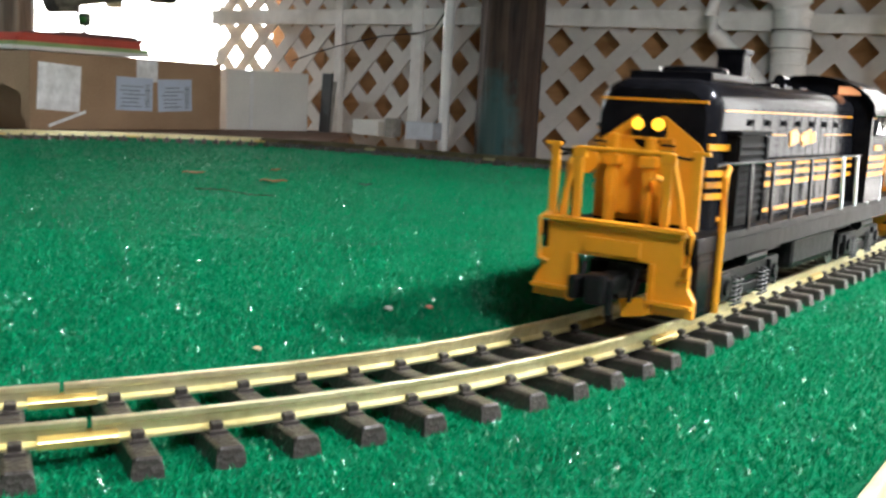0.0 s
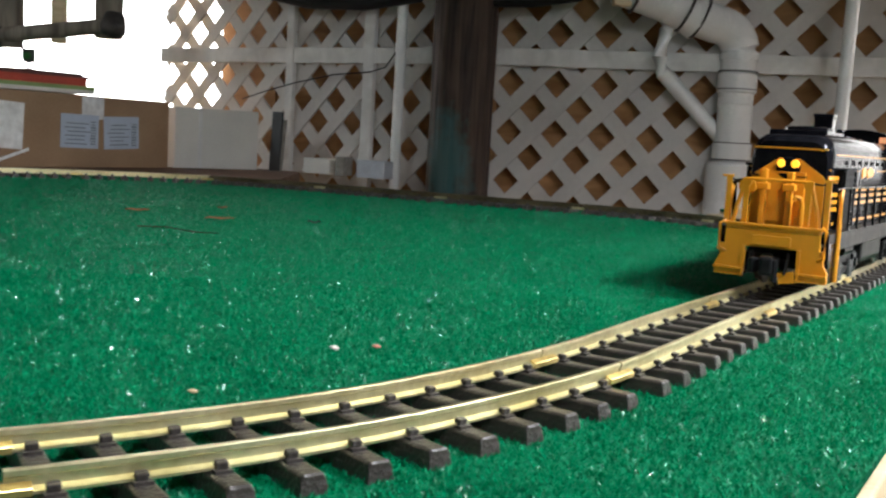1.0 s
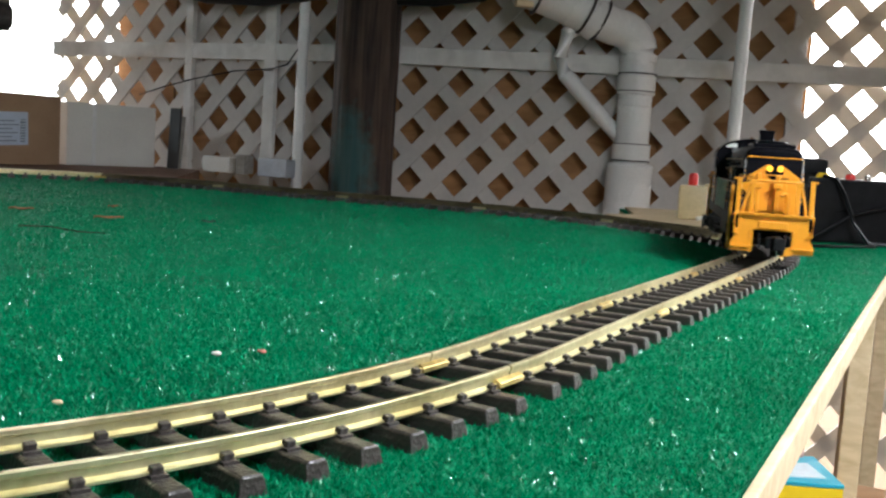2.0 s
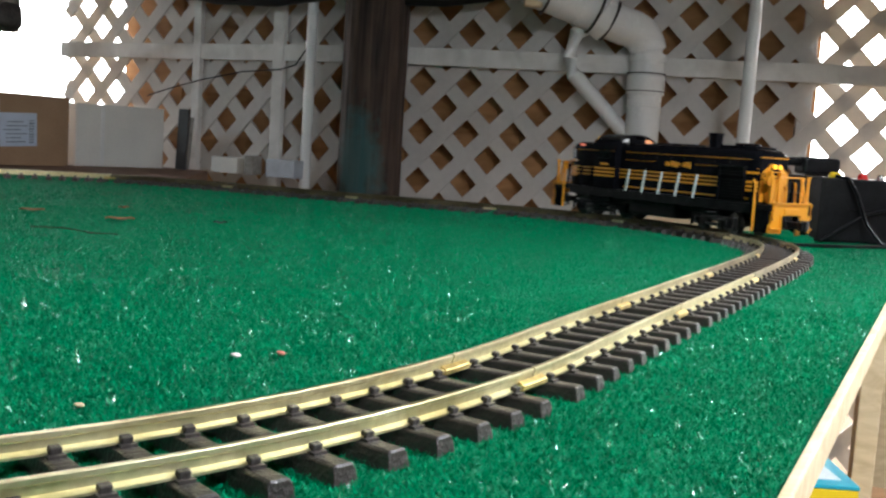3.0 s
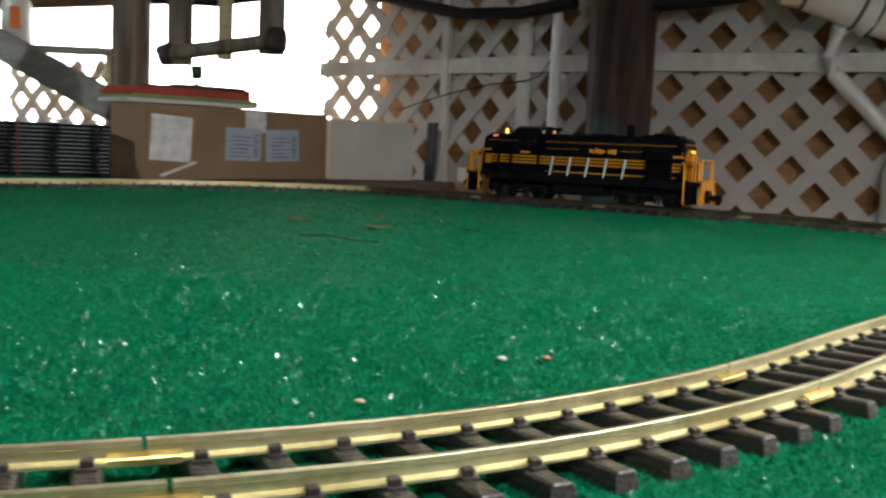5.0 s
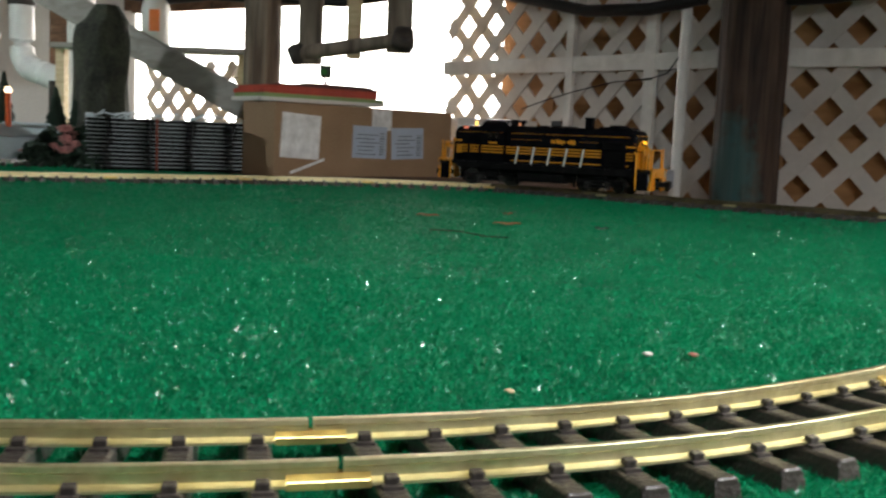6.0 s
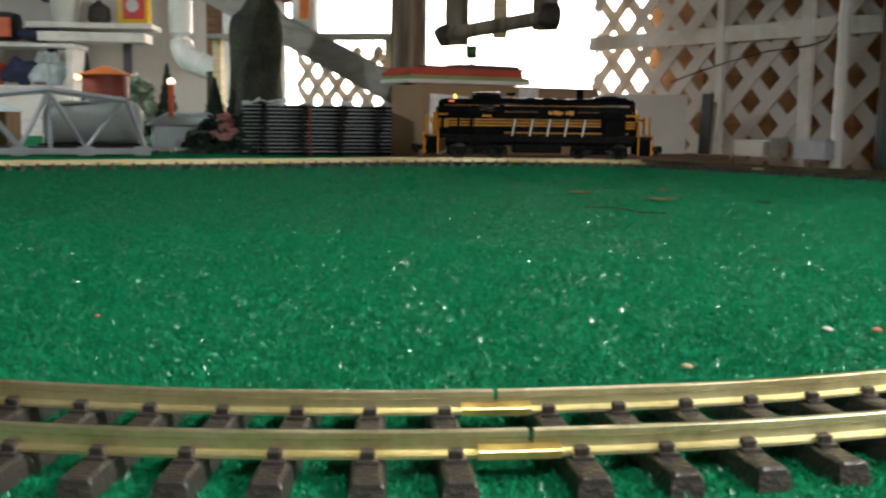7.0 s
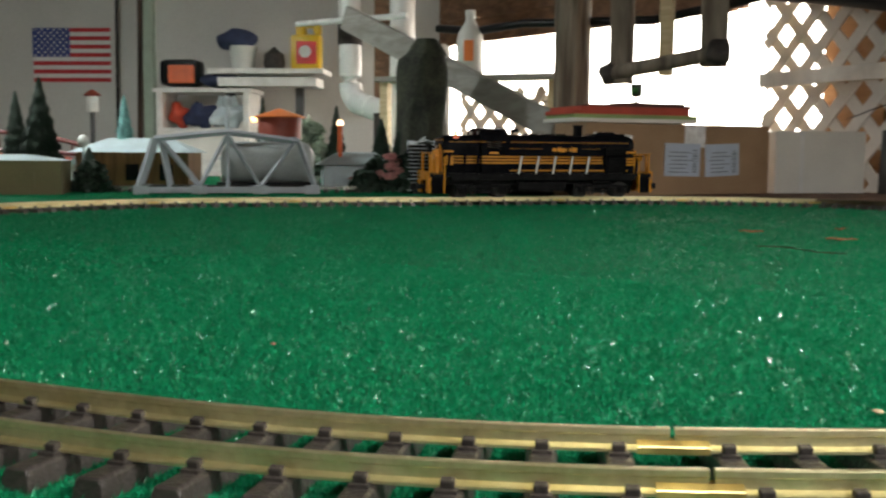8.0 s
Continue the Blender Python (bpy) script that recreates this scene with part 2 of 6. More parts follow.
JUG_YELLOW = mat("yellow_jug", (0.72, 0.46, 0.02), 0.35, var=0.08)
CAP_RED = mat("red_cap", (0.62, 0.02, 0.015), 0.35)
CREAM_JUG = mat("cream_jug", (0.55, 0.43, 0.23), 0.45, var=0.1)
TEAL = mat("teal_print", (0.02, 0.33, 0.42), 0.4, var=0.1)
BOX_YELLOW = mat("yellow_print", (0.80, 0.56, 0.01), 0.4, var=0.05)
FLAG_RED = mat("flag_red", (0.45, 0.03, 0.035), 0.75, var=0.12)
FLAG_WHITE = mat("flag_white", (0.62, 0.60, 0.58), 0.75, var=0.06)
FLAG_BLUE = mat("flag_blue", (0.035, 0.055, 0.20), 0.75, var=0.12)
CABLE_WHITE = mat("white_cable", (0.65, 0.64, 0.60), 0.4)
PEBBLE = mat("pale_chip", (0.62, 0.60, 0.55), 0.6)
PINK_CHIP = mat("reddish_chip", (0.50, 0.19, 0.14), 0.6)
RUST = mat("rusty_dark_metal", (0.05, 0.04, 0.035), 0.6, 0.3, var=0.5, scale=30, bump=0.4)
ICE = mat("icy_plastic", (0.62, 0.70, 0.74), 0.2, var=0.1)

# ---- shape helpers ----


def box(bm, c, s, rot=(0, 0, 0), bev=0.0):
    m = pose(*c, *rot) @ Matrix.Diagonal((*s, 1))
    r = bmesh.ops.create_cube(bm, size=1, matrix=m)
    if bev:
        es = list({e for v in r["verts"] for e in v.link_edges})
        bmesh.ops.bevel(bm, geom=es, offset=bev, segments=2, affect='EDGES', profile=0.6)
    return bm


def cyl(bm, a, b, r0, r1=None, seg=16):
    a, b = Vector(a), Vector(b)
    d = b - a
    m = Matrix.Translation((a + b) / 2) @ d.to_track_quat("Z", "Y").to_matrix().to_4x4()
    bmesh.ops.create_cone(bm, cap_ends=True, segments=seg, radius1=r0, radius2=r0 if r1 is None else r1, depth=d.length, matrix=m)
    return bm


def lathe(bm, prof, seg=24, at=(0, 0, 0)):
    rings = []
    for r, z in prof:
        rings.append([bm.verts.new((at[0] + r * math.cos(2 * math.pi * k / seg), at[1] + r * math.sin(2 * math.pi * k / seg), at[2] + z)) for k in range(seg)])
    for a, b in zip(rings, rings[1:]):
        for k in range(seg):
            bm.faces.new((a[k], a[(k + 1) % seg], b[(k + 1) % seg], b[k]))
    bm.faces.new(rings[0][::-1])
    bm.faces.new(rings[-1])
    return bm


def tube(bm, pts, r, seg=12, closed=False):
    pts = [Vector(p) for p in pts]
    rings = []
    n = len(pts)
    radii = r if isinstance(r, (list, tuple)) else [r] * n
    up = Vector((0, 0, 1))
    for i, p in enumerate(pts):
        t = (pts[min(i + 1, n - 1)] - pts[max(i - 1, 0)]).normalized()
        side = t.cross(up)
        if side.length < 0.05:
            side = t.cross(Vector((0, 1, 0)))
        side.normalize()
        u2 = side.cross(t).normalized()
        rings.append([bm.verts.new(p + radii[i] * (math.cos(2 * math.pi * k / seg) * side + math.sin(2 * math.pi * k / seg) * u2)) for k in range(seg)])
    for a, b in zip(rings, rings[1:]):
        for k in range(seg):
            bm.faces.new((a[k], a[(k + 1) % seg], b[(k + 1) % seg], b[k]))
    bm.faces.new(rings[0][::-1])
    bm.faces.new(rings[-1])
    return bm


def prism(bm, poly, m, depth):
    """A polygon in the x, z plane of m, pushed along its y by depth."""
    a = [bm.verts.new(m @ Vector((x, 0, z))) for x, z in poly]
    b = [bm.verts.new(m @ Vector((x, depth, z))) for x, z in poly]
    bm.faces.new(a)
    bm.faces.new(b[::-1])
    for k in range(len(poly)):
        j = (k + 1) % len(poly)
        bm.faces.new((a[j], a[k], b[k], b[j]))
    return bm


def part(name, bm, material, parent=None, label="", smooth=0.0):
    bmesh.ops.recalc_face_normals(bm, faces=bm.faces)
    me = bpy.data.meshes.new(name)
    bm.to_mesh(me)
    bm.free()
    me.materials.append(material)
    if smooth:
        me.shade_smooth()
        me.set_sharp_from_angle(angle=radians(smooth))
    ob = new(name, me)
    ob.parent = parent
    if label:
        ob["label"] = label
    return ob


def thing(name, label, category, m=None, group="", kind=""):
    ob = new(name)
    ob.empty_display_size = 0.05
    if m is not None:
        ob.matrix_basis = m
    return tagged(ob, label, category, group, kind)


def B():
    return bmesh.new()


def facing(p, q, z=0.0):
    """A pose at p whose x axis runs towards q on the level."""
    return pose(p[0], p[1], z, 0, 0, math.degrees(math.atan2(q[1] - p[1], q[0] - p[0])))


# ---- the line of the track ----
NODES = [(0.761, 1.512), (0.755, 1.709), (0.673, 1.894), (0.522, 2.048), (0.321, 2.149), (0.1, 2.251), (-0.1, 2.359), (-0.285, 2.449), (-0.471, 2.452),
         (-0.669, 2.393), (-0.846, 2.295), (-0.982, 2.159), (-1.125, 2.006), (-1.282, 1.854), (-1.416, 1.727), (-1.535, 1.587), (-1.594, 1.386), (-1.62, 1.2),
         (-1.6, 1), (-1.5, 0.75), (-1.3, 0.55), (-1.05, 0.42), (-0.8, 0.345), (-0.55, 0.318), (-0.312, 0.335), (-0.169, 0.369), (-0.045, 0.429),
         (0.052, 0.496), (0.16, 0.609), (0.24, 0.725), (0.315, 0.831), (0.403, 0.954), (0.468, 1.047), (0.554, 1.168), (0.674, 1.345)]


def centre_line(n=2000, blur=0.035):
    p = np.array(NODES)
    k = len(p)
    out = []
    for i in range(k):
        a, b, c, d = p[i - 1], p[i], p[(i + 1) % k], p[(i + 2) % k]
        for u in np.linspace(0, 1, 40, endpoint=False):
            out.append(.5 * (2 * b + (c - a) * u + (2 * a - 5 * b + 4 * c - d) * u * u + (3 * b - a - 3 * c + d) * u ** 3))
    out = np.array(out)
    for turn in range(3):
        s = np.r_[0, np.cumsum(np.hypot(*(np.roll(out, -1, 0) - out).T))]
        q, ext = np.linspace(0, s[-1], n, endpoint=False), np.vstack([out, out[:1]])
        out = np.c_[np.interp(q, s, ext[:, 0]), np.interp(q, s, ext[:, 1])]
        if turn < 2:
            g = np.exp(-.5 * (np.arange(-200, 201) * s[-1] / n / blur) ** 2)
            g /= g.sum()
            out = np.stack([np.convolve(np.r_[out[-200:, j], out[:, j], out[:200, j]], g, 'valid') for j in (0, 1)], -1)
    return out, float(s[-1])


LINE, LENGTH = centre_line()


def on_line(s):
    """The place on the centre line at s metres, and the way ahead there."""
    i = s / LENGTH * len(LINE)
    k, f = int(math.floor(i)), i - math.floor(i)
    n = len(LINE)
    p = LINE[k % n] * (1 - f) + LINE[(k + 1) % n] * f
    d = LINE[(k + 3) % n] - LINE[(k - 3) % n]
    d = d / np.hypot(*d)
    return p, d


RAIL_TOP = 0.0175

# ---- structure: floor, table, carpet ----
FLOOR = -0.92
bm = B()
box(bm, (-1.5, 2.5, FLOOR - 0.05), (11, 11, 0.1))
tagged(part("floor", bm, CONCRETE), "brown stained floor beneath the train table", "floor", kind="structure")
bm = B()
CEILING = 1.42
box(bm, (-1.8, 1.2, CEILING + 0.03), (9.5, 6.2, 0.06))
for k in range(12):
    box(bm, (-6 + k * 0.8, 1.2, CEILING - 0.07), (0.05, 6.0, 0.14))
tagged(part("ceiling", bm, CEIL), "dark boards and joists overhead", "ceiling", kind="structure")

OUTLINE = [(.155, .315), (1.40, 2.135), (1.20, 2.52), (.86, 2.54), (.80, 2.22), (.40, 2.38), (.05, 2.54), (-.30, 2.66), (-.62, 2.66), (-.98, 2.50), (-1.25, 2.75), (-1.6, 3.6), (-3.3, 3.6), (-3.3, .75), (-.9, .12), (-.1, .17)]


def slab(bm, poly, z0, z1):
    a = [bm.verts.new((x, y, z0)) for x, y in poly]
    b = [bm.verts.new((x, y, z1)) for x, y in poly]
    bm.faces.new(a[::-1])
    bm.faces.new(b)
    for k in range(len(poly)):
        j = (k + 1) % len(poly)
        bm.faces.new((a[k], a[j], b[j], b[k]))
    return bm


tagged(part("carpet", slab(B(), OUTLINE, -0.006, 0.0), TURF), "green artificial turf covering the train table", "carpet", kind="structure")
table = thing("train_table", "plywood train table with a raw pine edge", "table")
part("tabletop", slab(B(), OUTLINE, -0.022, -0.0065), PALE_WOOD, table)
E1, E2 = Vector((.157, .316, 0)), Vector((1.40, 2.135, 0))
ed = (E2 - E1).normalized()
en = Vector((ed.y, -ed.x, 0))
bm = B()
mid = (E1 + E2) / 2 + en * 0.0035
box(bm, (mid.x, mid.y, -0.0110), ((E2 - E1).length, 0.006, 0.021), (0, 0, math.degrees(math.atan2(ed.y, ed.x))), 0.0015)
part("edge_board", bm, PALE_WOOD, table, "raw pine edge board")
for d in (1.345, 2.0):
    p = E1 + ed * d - en * 0.030
    bm = B()
    box(bm, (p.x, p.y, (FLOOR - 0.03) / 2), (0.070, 0.030, -FLOOR - 0.03), (0, 0, math.degrees(math.atan2(ed.y, ed.x)) + 8), 0.002)
    part("leg", bm, PALE_WOOD, table)
BACK = [(-.27, 2.68), (-.27, 3.42), (-.9, 3.80), (-1.62, 3.62), (-1.27, 2.78), (-.985, 2.52), (-.62, 2.68)]
part("back_sheet", slab(B(), BACK, -0.0062, 0.0), DARK_WOOD, table, "dark bare sheet behind the turf")
part("back_support", slab(B(), BACK, -0.03, -0.0068), DARK_WOOD, table)
for x, y in ((-.8, .3), (-3.1, .95), (-3.1, 3.4), (-1, 3.7)):
    bm = B()
    box(bm, (x, y, (FLOOR - 0.03) / 2), (0.09, 0.04, -FLOOR - 0.03), (0, 0, 0), 0.002)
    part("leg", bm, GREY_BOARD, table)

# ---- walls of lattice ----
CORNER = Vector((.22, 3.22, 0))


def lattice(name, label, start, way, u0, u1, z0, z1, pitch_u, pitch_z, phase_u, phase_z, width=0.043):
    """White laths in two crossed layers; holes lie at phase + k * pitch."""
    m = Matrix.Translation(start) @ Matrix.Rotation(math.atan2(way[1], way[0]), 4, 'Z')
    panel = thing(name, label, "lattice panel", m, kind="structure")
    slope = pitch_z / pitch_u
    for layer, sign in ((0, 1), (1, -1)):
        k0, k1 = int((u0 - phase_u - (z1 - z0) / slope) / pitch_u) - 2, int((u1 - phase_u + (z1 - z0) / slope) / pitch_u) + 2
        for k in range(k0, k1 + 1):
            c = phase_u + (k + 0.5) * pitch_u
            ua, ub = c + sign * (z0 - phase_z) / slope, c + sign * (z1 - phase_z) / slope
            za, zb = z0, z1
            lo, hi = (u0, u1)
            t0, t1 = 0.0, 1.0
            du = ub - ua
            ta, tb = sorted(((lo - ua) / du, (hi - ua) / du))
            t0, t1 = max(t0, ta), min(t1, tb)
            if t1 - t0 < 0.02:
                continue
            p = Vector((ua + du * t0, 0, za + (zb - za) * t0))
            q = Vector((ua + du * t1, 0, za + (zb - za) * t1))
            bm = B()
            ang = math.degrees(math.atan2(q.z - p.z, q.x - p.x))
            jit = random.uniform(-0.002, 0.002)
            box(bm, ((p.x + q.x) / 2 + jit, layer * 0.0075, (p.z + q.z) / 2), ((q - p).length, 0.007, width + random.uniform(-.002, .002)), (0, -ang, 0))
            part("lath", bm, VINYL, panel)
    return panel


def wall_board(panel, name, u0, u1, z0, z1, y=-0.016, th=0.02, material=None):
    bm = B()
    box(bm, ((u0 + u1) / 2, y, (z0 + z1) / 2), (u1 - u0, th, z1 - z0), (0, 0, 0), 0.002)
    return part(name, bm, material or WHITE_WOOD, panel)


WR, WL = Vector((.94, -.34, 0)).normalized(), Vector((-.81, .58, 0)).normalized()
LAT_Z0, LAT_Z1 = -0.75, 1.36
right_wall = lattice("wall_lattice_east", "white painted wooden garden lattice with a flat rail", CORNER, WR, 0.02, 2.9, LAT_Z0, LAT_Z1, .1426, .150, .173, .317)
wall_board(right_wall, "rail", 0.02, 2.9, .366, .418)
wall_board(right_wall, "batten", 1.262, 1.30, LAT_Z0, LAT_Z1, 0.03, 0.03)
# the mirrored run of the other wall keeps its own x axis towards the far corner
left_wall = lattice("wall_lattice_north", "white painted wooden garden lattice with battens", CORNER, WL, 0.32, 1.30, LAT_Z0, LAT_Z1, .1455, .150, .400, .318)
wall_board(left_wall, "rail", 0.02, 1.31, .364, .416, 0.02)
inner_wall = lattice("wall_lattice_corner", "narrow white lattice strip beside the timber post", CORNER, WL, 0.0, 0.315, LAT_Z0, LAT_Z1, .1455, .150, .240, .318)
wall_board(left_wall, "batten", 0.300, 0.342, LAT_Z0, LAT_Z1, 0.026, 0.02)
wall_board(left_wall, "batten", 0.645, 0.677, LAT_Z0, LAT_Z1, 0.024, 0.02)
bm = B()
p = CORNER + WL * 0.178 - Vector((.58, .81, 0)) * 0.06
cyl(bm, (p.x, p.y, -0.3), (p.x + .006, p.y, 1.4), 0.0165, seg=20)
tagged(part("white_pole", bm, PVC, smooth=40), "slim white pole standing before the lattice", "pole")

# brown boards nailed behind the lattice, with gaps between them


def backing(name, start, way, u0, u1, side):
    m = Matrix.Translation(start) @ Matrix.Rotation(math.atan2(way.y, way.x), 4, 'Z')
    w = thing(name, "brown weathered boards behind the lattice", "board wall", m, kind="structure")
    u = u0
    while u < u1 - 0.01:
        e = min(u1, u + random.uniform(0.22, 0.34))
        bm = B()
        box(bm, ((u + e) / 2, side * random.uniform(0.055, 0.075), 0.3), (e - u + 0.03, 0.012, 2.2))
        part("board", bm, BROWN_PLY, w)
        u = e
    return w


backing("wall_boards_east", CORNER, WR, -0.1, 1.30, 1)
backing("wall_boards_north", CORNER, WL, -0.1, 1.06, -1)

# solid walls that close the room
bm = B()
WA, WB = Vector((-6.2, 2.97, 0)), Vector((-2.62, 4.73, 0))
wd = (WB - WA).normalized()
wmid = (WA + WB) / 2
wang = math.degrees(math.atan2(wd.y, wd.x))
box(bm, (wmid.x - wd.y * 0.06, wmid.y + wd.x * 0.06, 0.25), ((WB - WA).length, 0.12, 2.34), (0, 0, wang))
tagged(part("wall_west", bm, PLASTER), "off-white plastered wall", "wall", kind="structure")
# added walls out of view, pale for bounce and reflections in the rails
bm = B()
for c, s in (((-1.5, -1.9, 0.25), (11, 0.12, 2.34)), ((-6.4, 0.5, 0.25), (0.12, 4.9, 2.34)), ((3.6, 0.1, 0.25), (0.12, 4.2, 2.34))):
    box(bm, c, s)
tagged(part("wall_out_of_view", bm, PLASTER), "unseen off-white walls added to close the room and bounce light", "wall", kind="structure")
# the open bay between the plastered wall and the lattice: low panel and header
WC = CORNER + WL * 1.5
bd = (WC - WB).normalized()
bang = math.degrees(math.atan2(bd.y, bd.x))
bm = B()
bmid = (WB + WC) / 2
box(bm, (bmid.x, bmid.y, -0.45), ((WC - WB).length, 0.06, 0.95), (0, 0, bang))
tagged(part("wall_low_panel", bm, GREY_BOARD), "low grey boarding under the open bay", "wall", kind="structure")
bm = B()
box(bm, (bmid.x, bmid.y, 1.05), ((WC - WB).length + 0.1, 0.08, 0.74), (0, 0, bang))
for k in range(3):
    box(bm, (bmid.x - bd.y * 0.06, bmid.y + bd.x * 0.06 - 0.1, 0.69 + k * 0.12), ((WC - WB).length, 0.04, 0.05), (0, 0, bang))
tagged(part("wall_header", bm, DARK_WOOD), "brown timber header over the open bay", "beam", kind="structure")
bay = lattice("wall_lattice_bay", "white lattice low in the open bay", Vector((WB.x, WB.y, 0)), bd, 0.1, 0.75, -0.1, 0.42, .1455, .150, .1, .318)
bm = B()
box(bm, (0, 0, FLOOR - 0.17), (4000, 4000, 0.1))
tagged(part("ground", bm, CONCRETE), "bare ground outside", "ground", kind="structure")

# bright daylight far outside the bays
bm = B()
arc = [(-12 + 0.0, 4.5), (-11, 11), (-5, 15), (2, 15.5), (9, 12), (12, 5), (12, -1)]
va = [bm.verts.new((x, y, FLOOR - 0.1)) for x, y in arc]
vb = [bm.verts.new((x, y, 7.0)) for x, y in arc]
for k in range(len(arc) - 1):
    bm.faces.new((va[k], va[k + 1], vb[k + 1], vb[k]))
tagged(part("backdrop", bm, glow("hazy_daylight", (1.0, 0.985, 0.95), 10.0)), "bright hazy daylight beyond the open bays", "backdrop", kind="structure")

# timber post at the corner
def timber(name, label, x, y, r, z0, z1, material, lean=(0, 0)):
    bm = B()
    seg, rows = 72, 44
    rings = []
    for i in range(rows + 1):
        z = z0 + (z1 - z0) * i / rows
        ring = []
        for k in range(seg):
            a = 2 * math.pi * k / seg
            rr = r * (1 + 0.10 * noise.noise(Vector((math.cos(a) * 1.6, math.sin(a) * 1.6, z * 1.5))) + 0.05 * noise.noise(Vector((math.cos(a) * 6, math.sin(a) * 6, z * 3))) + 0.05 * noise.noise(Vector((math.cos(a) * 11, math.sin(a) * 11, z * 0.9))))
            ring.append(bm.verts.new((x + rr * math.cos(a) + lean[0] * z, y + rr * math.sin(a) + lean[1] * z, z)))
        rings.append(ring)
    for a, b in zip(rings, rings[1:]):
        for k in range(seg):
            bm.faces.new((a[k], a[(k + 1) % seg], b[(k + 1) % seg], b[k]))
    bm.faces.new(rings[-1])
    return tagged(part(name, bm, material, smooth=60), label, "post")


timber("timber_post", "rough weathered round timber post", .236, 3.10, .093, FLOOR, 1.4, POST_WOOD)
timber("timber_post", "dark round timber post in the open bay", -1.335, 3.30, .060, 0.0, 1.4, GREY_TIMBER)

# ---- track ----
track = thing("model_railway_track", "large-scale brass model railway track loop on brown ties", "model track")
PROFILE = [(-.0037, .0), (.0037, .0), (.0037, .0010), (.0009, .0022), (.0009, .0056), (.0017, .0062), (.0017, .0082), (.0012, .0086), (-.0012, .0086), (-.0017, .0082), (-.0017, .0062), (-.0009, .0056), (-.0009, .0022), (-.0037, .0010)]
JOINTS = [5.523, 5.847, 6.152, 6.452, 6.752, 0.13, 0.43, 0.72, 1.02, 1.32, 1.62, 1.92, 2.22, 2.52, 2.82, 3.12, 3.42, 3.72, 4.02, 4.32, 4.62, 4.92, 5.2]


def swept(bm, s0, s1, off, prof, z, step=0.012):
    n = max(2, int((s1 - s0) / step))
    rings = []
    for i in range(n + 1):
        p, d = on_line(s0 + (s1 - s0) * i / n)
        nx, ny = -d[1], d[0]
        rings.append([bm.verts.new((p[0] - nx * (off + a), p[1] - ny * (off + a), z + b)) for a, b in prof])
    k = len(prof)
    for a, b in zip(rings, rings[1:]):
        for j in range(k):
            bm.faces.new((a[j], a[(j + 1) % k], b[(j + 1) % k], b[j]))
    bm.faces.new(rings[0][::-1])
    bm.faces.new(rings[-1])
    return bm


cuts = sorted(JOINTS)
for a, b in zip(cuts, cuts[1:] + [cuts[0] + LENGTH]):
    for off in (-.0240, .0240):
        shift = 0.004 if off > 0 else 0.0
        # dull below 1.4 m, middle tone past 6.3 m, pale elsewhere
        part("rail", swept(B(), a + 0.0009 + shift, b - 0.0009 + shift, off, PROFILE, RAIL_TOP - .0086), DULL_BRASS if a < 1.4 else MID_BRASS if a > 6.3 else BRASS, track, smooth=25)
JOINER = [(-.0046, -.0004), (.0046, -.0004), (.0046, .0016), (.0016, .0030), (.0016, .0036), (.0046, .0022), (.0050, .0016), (.0050, -.0008), (-.0050, -.0008), (-.0050, .0016), (-.0046, .0022), (-.0016, .0036), (-.0016, .0030), (-.0046, .0016)]
for a in cuts:
    for off in (-.0240, .0240):
        part("rail_joiner", swept(B(), a - .0135, a + .0135, off, JOINER, RAIL_TOP - .0086 + .0006, 0.005), BRASS if a < 1.5 else BRIGHT_BRASS, track)


def tie_mesh():
    bm = B()
    prof = [(-.0062, 0), (.0062, 0), (.0052, .0070), (.0044, .0082), (-.0044, .0082), (-.0052, .0070)]
    a = [bm.verts.new((x, -.047, z)) for x, z in prof]
    b = [bm.verts.new((x, .047, z)) for x, z in prof]
    for r, y in ((a, 1), (b, -1)):
        for v in r:
            if v.co.z > 0.005:
                v.co.y += y * 0.0012
    n = len(prof)
    bm.faces.new(a)
    bm.faces.new(b[::-1])
    for k in range(n):
        bm.faces.new((a[(k + 1) % n], a[k], b[k], b[(k + 1) % n]))
    for y in (-.024, .024):
        box(bm, (0, y, .0086), (.0070, .0150, .0016))
        for s in (-1, 1):
            box(bm, (0, y + s * .0037, .0104), (.0048, .0036, .0040), (s * -14, 0, 0), 0.0006)
    bmesh.ops.bevel(bm, geom=[e for e in bm.edges if len(e.link_faces) == 2 and e.calc_face_angle(0) > 0.5 and e.verts[0].co.z > .006 and e.verts[1].co.z > .006 and abs(e.verts[0].co.y) > .04], offset=.0008, segments=1, affect='EDGES')
    bmesh.ops.recalc_face_normals(bm, faces=bm.faces)
    me = bpy.data.meshes.new("tie")
    bm.to_mesh(me)
    bm.free()
    me.materials.append(TIE)
    return me


TIE_MESH = tie_mesh()
for a, b in zip(cuts, cuts[1:] + [cuts[0] + LENGTH]):
    gaps = max(2, round((b - a - 0.0406) / 0.0290))
    for k in range(gaps + 1):
        p, d = on_line(a + 0.0203 + (b - a - 0.0406) * k / gaps)
        ob = new("tie", TIE_MESH)
        ob.parent = track
        ob.matrix_basis = pose(p[0], p[1], 0, 0, 0, math.degrees(math.atan2(d[1], d[0])) + random.uniform(-0.8, 0.8))

# ---- locomotive ----
loco = thing("model_diesel_locomotive", "black model diesel switcher locomotive with orange-yellow ends and stripes", "model train", pose(.3, .9, RAIL_TOP))


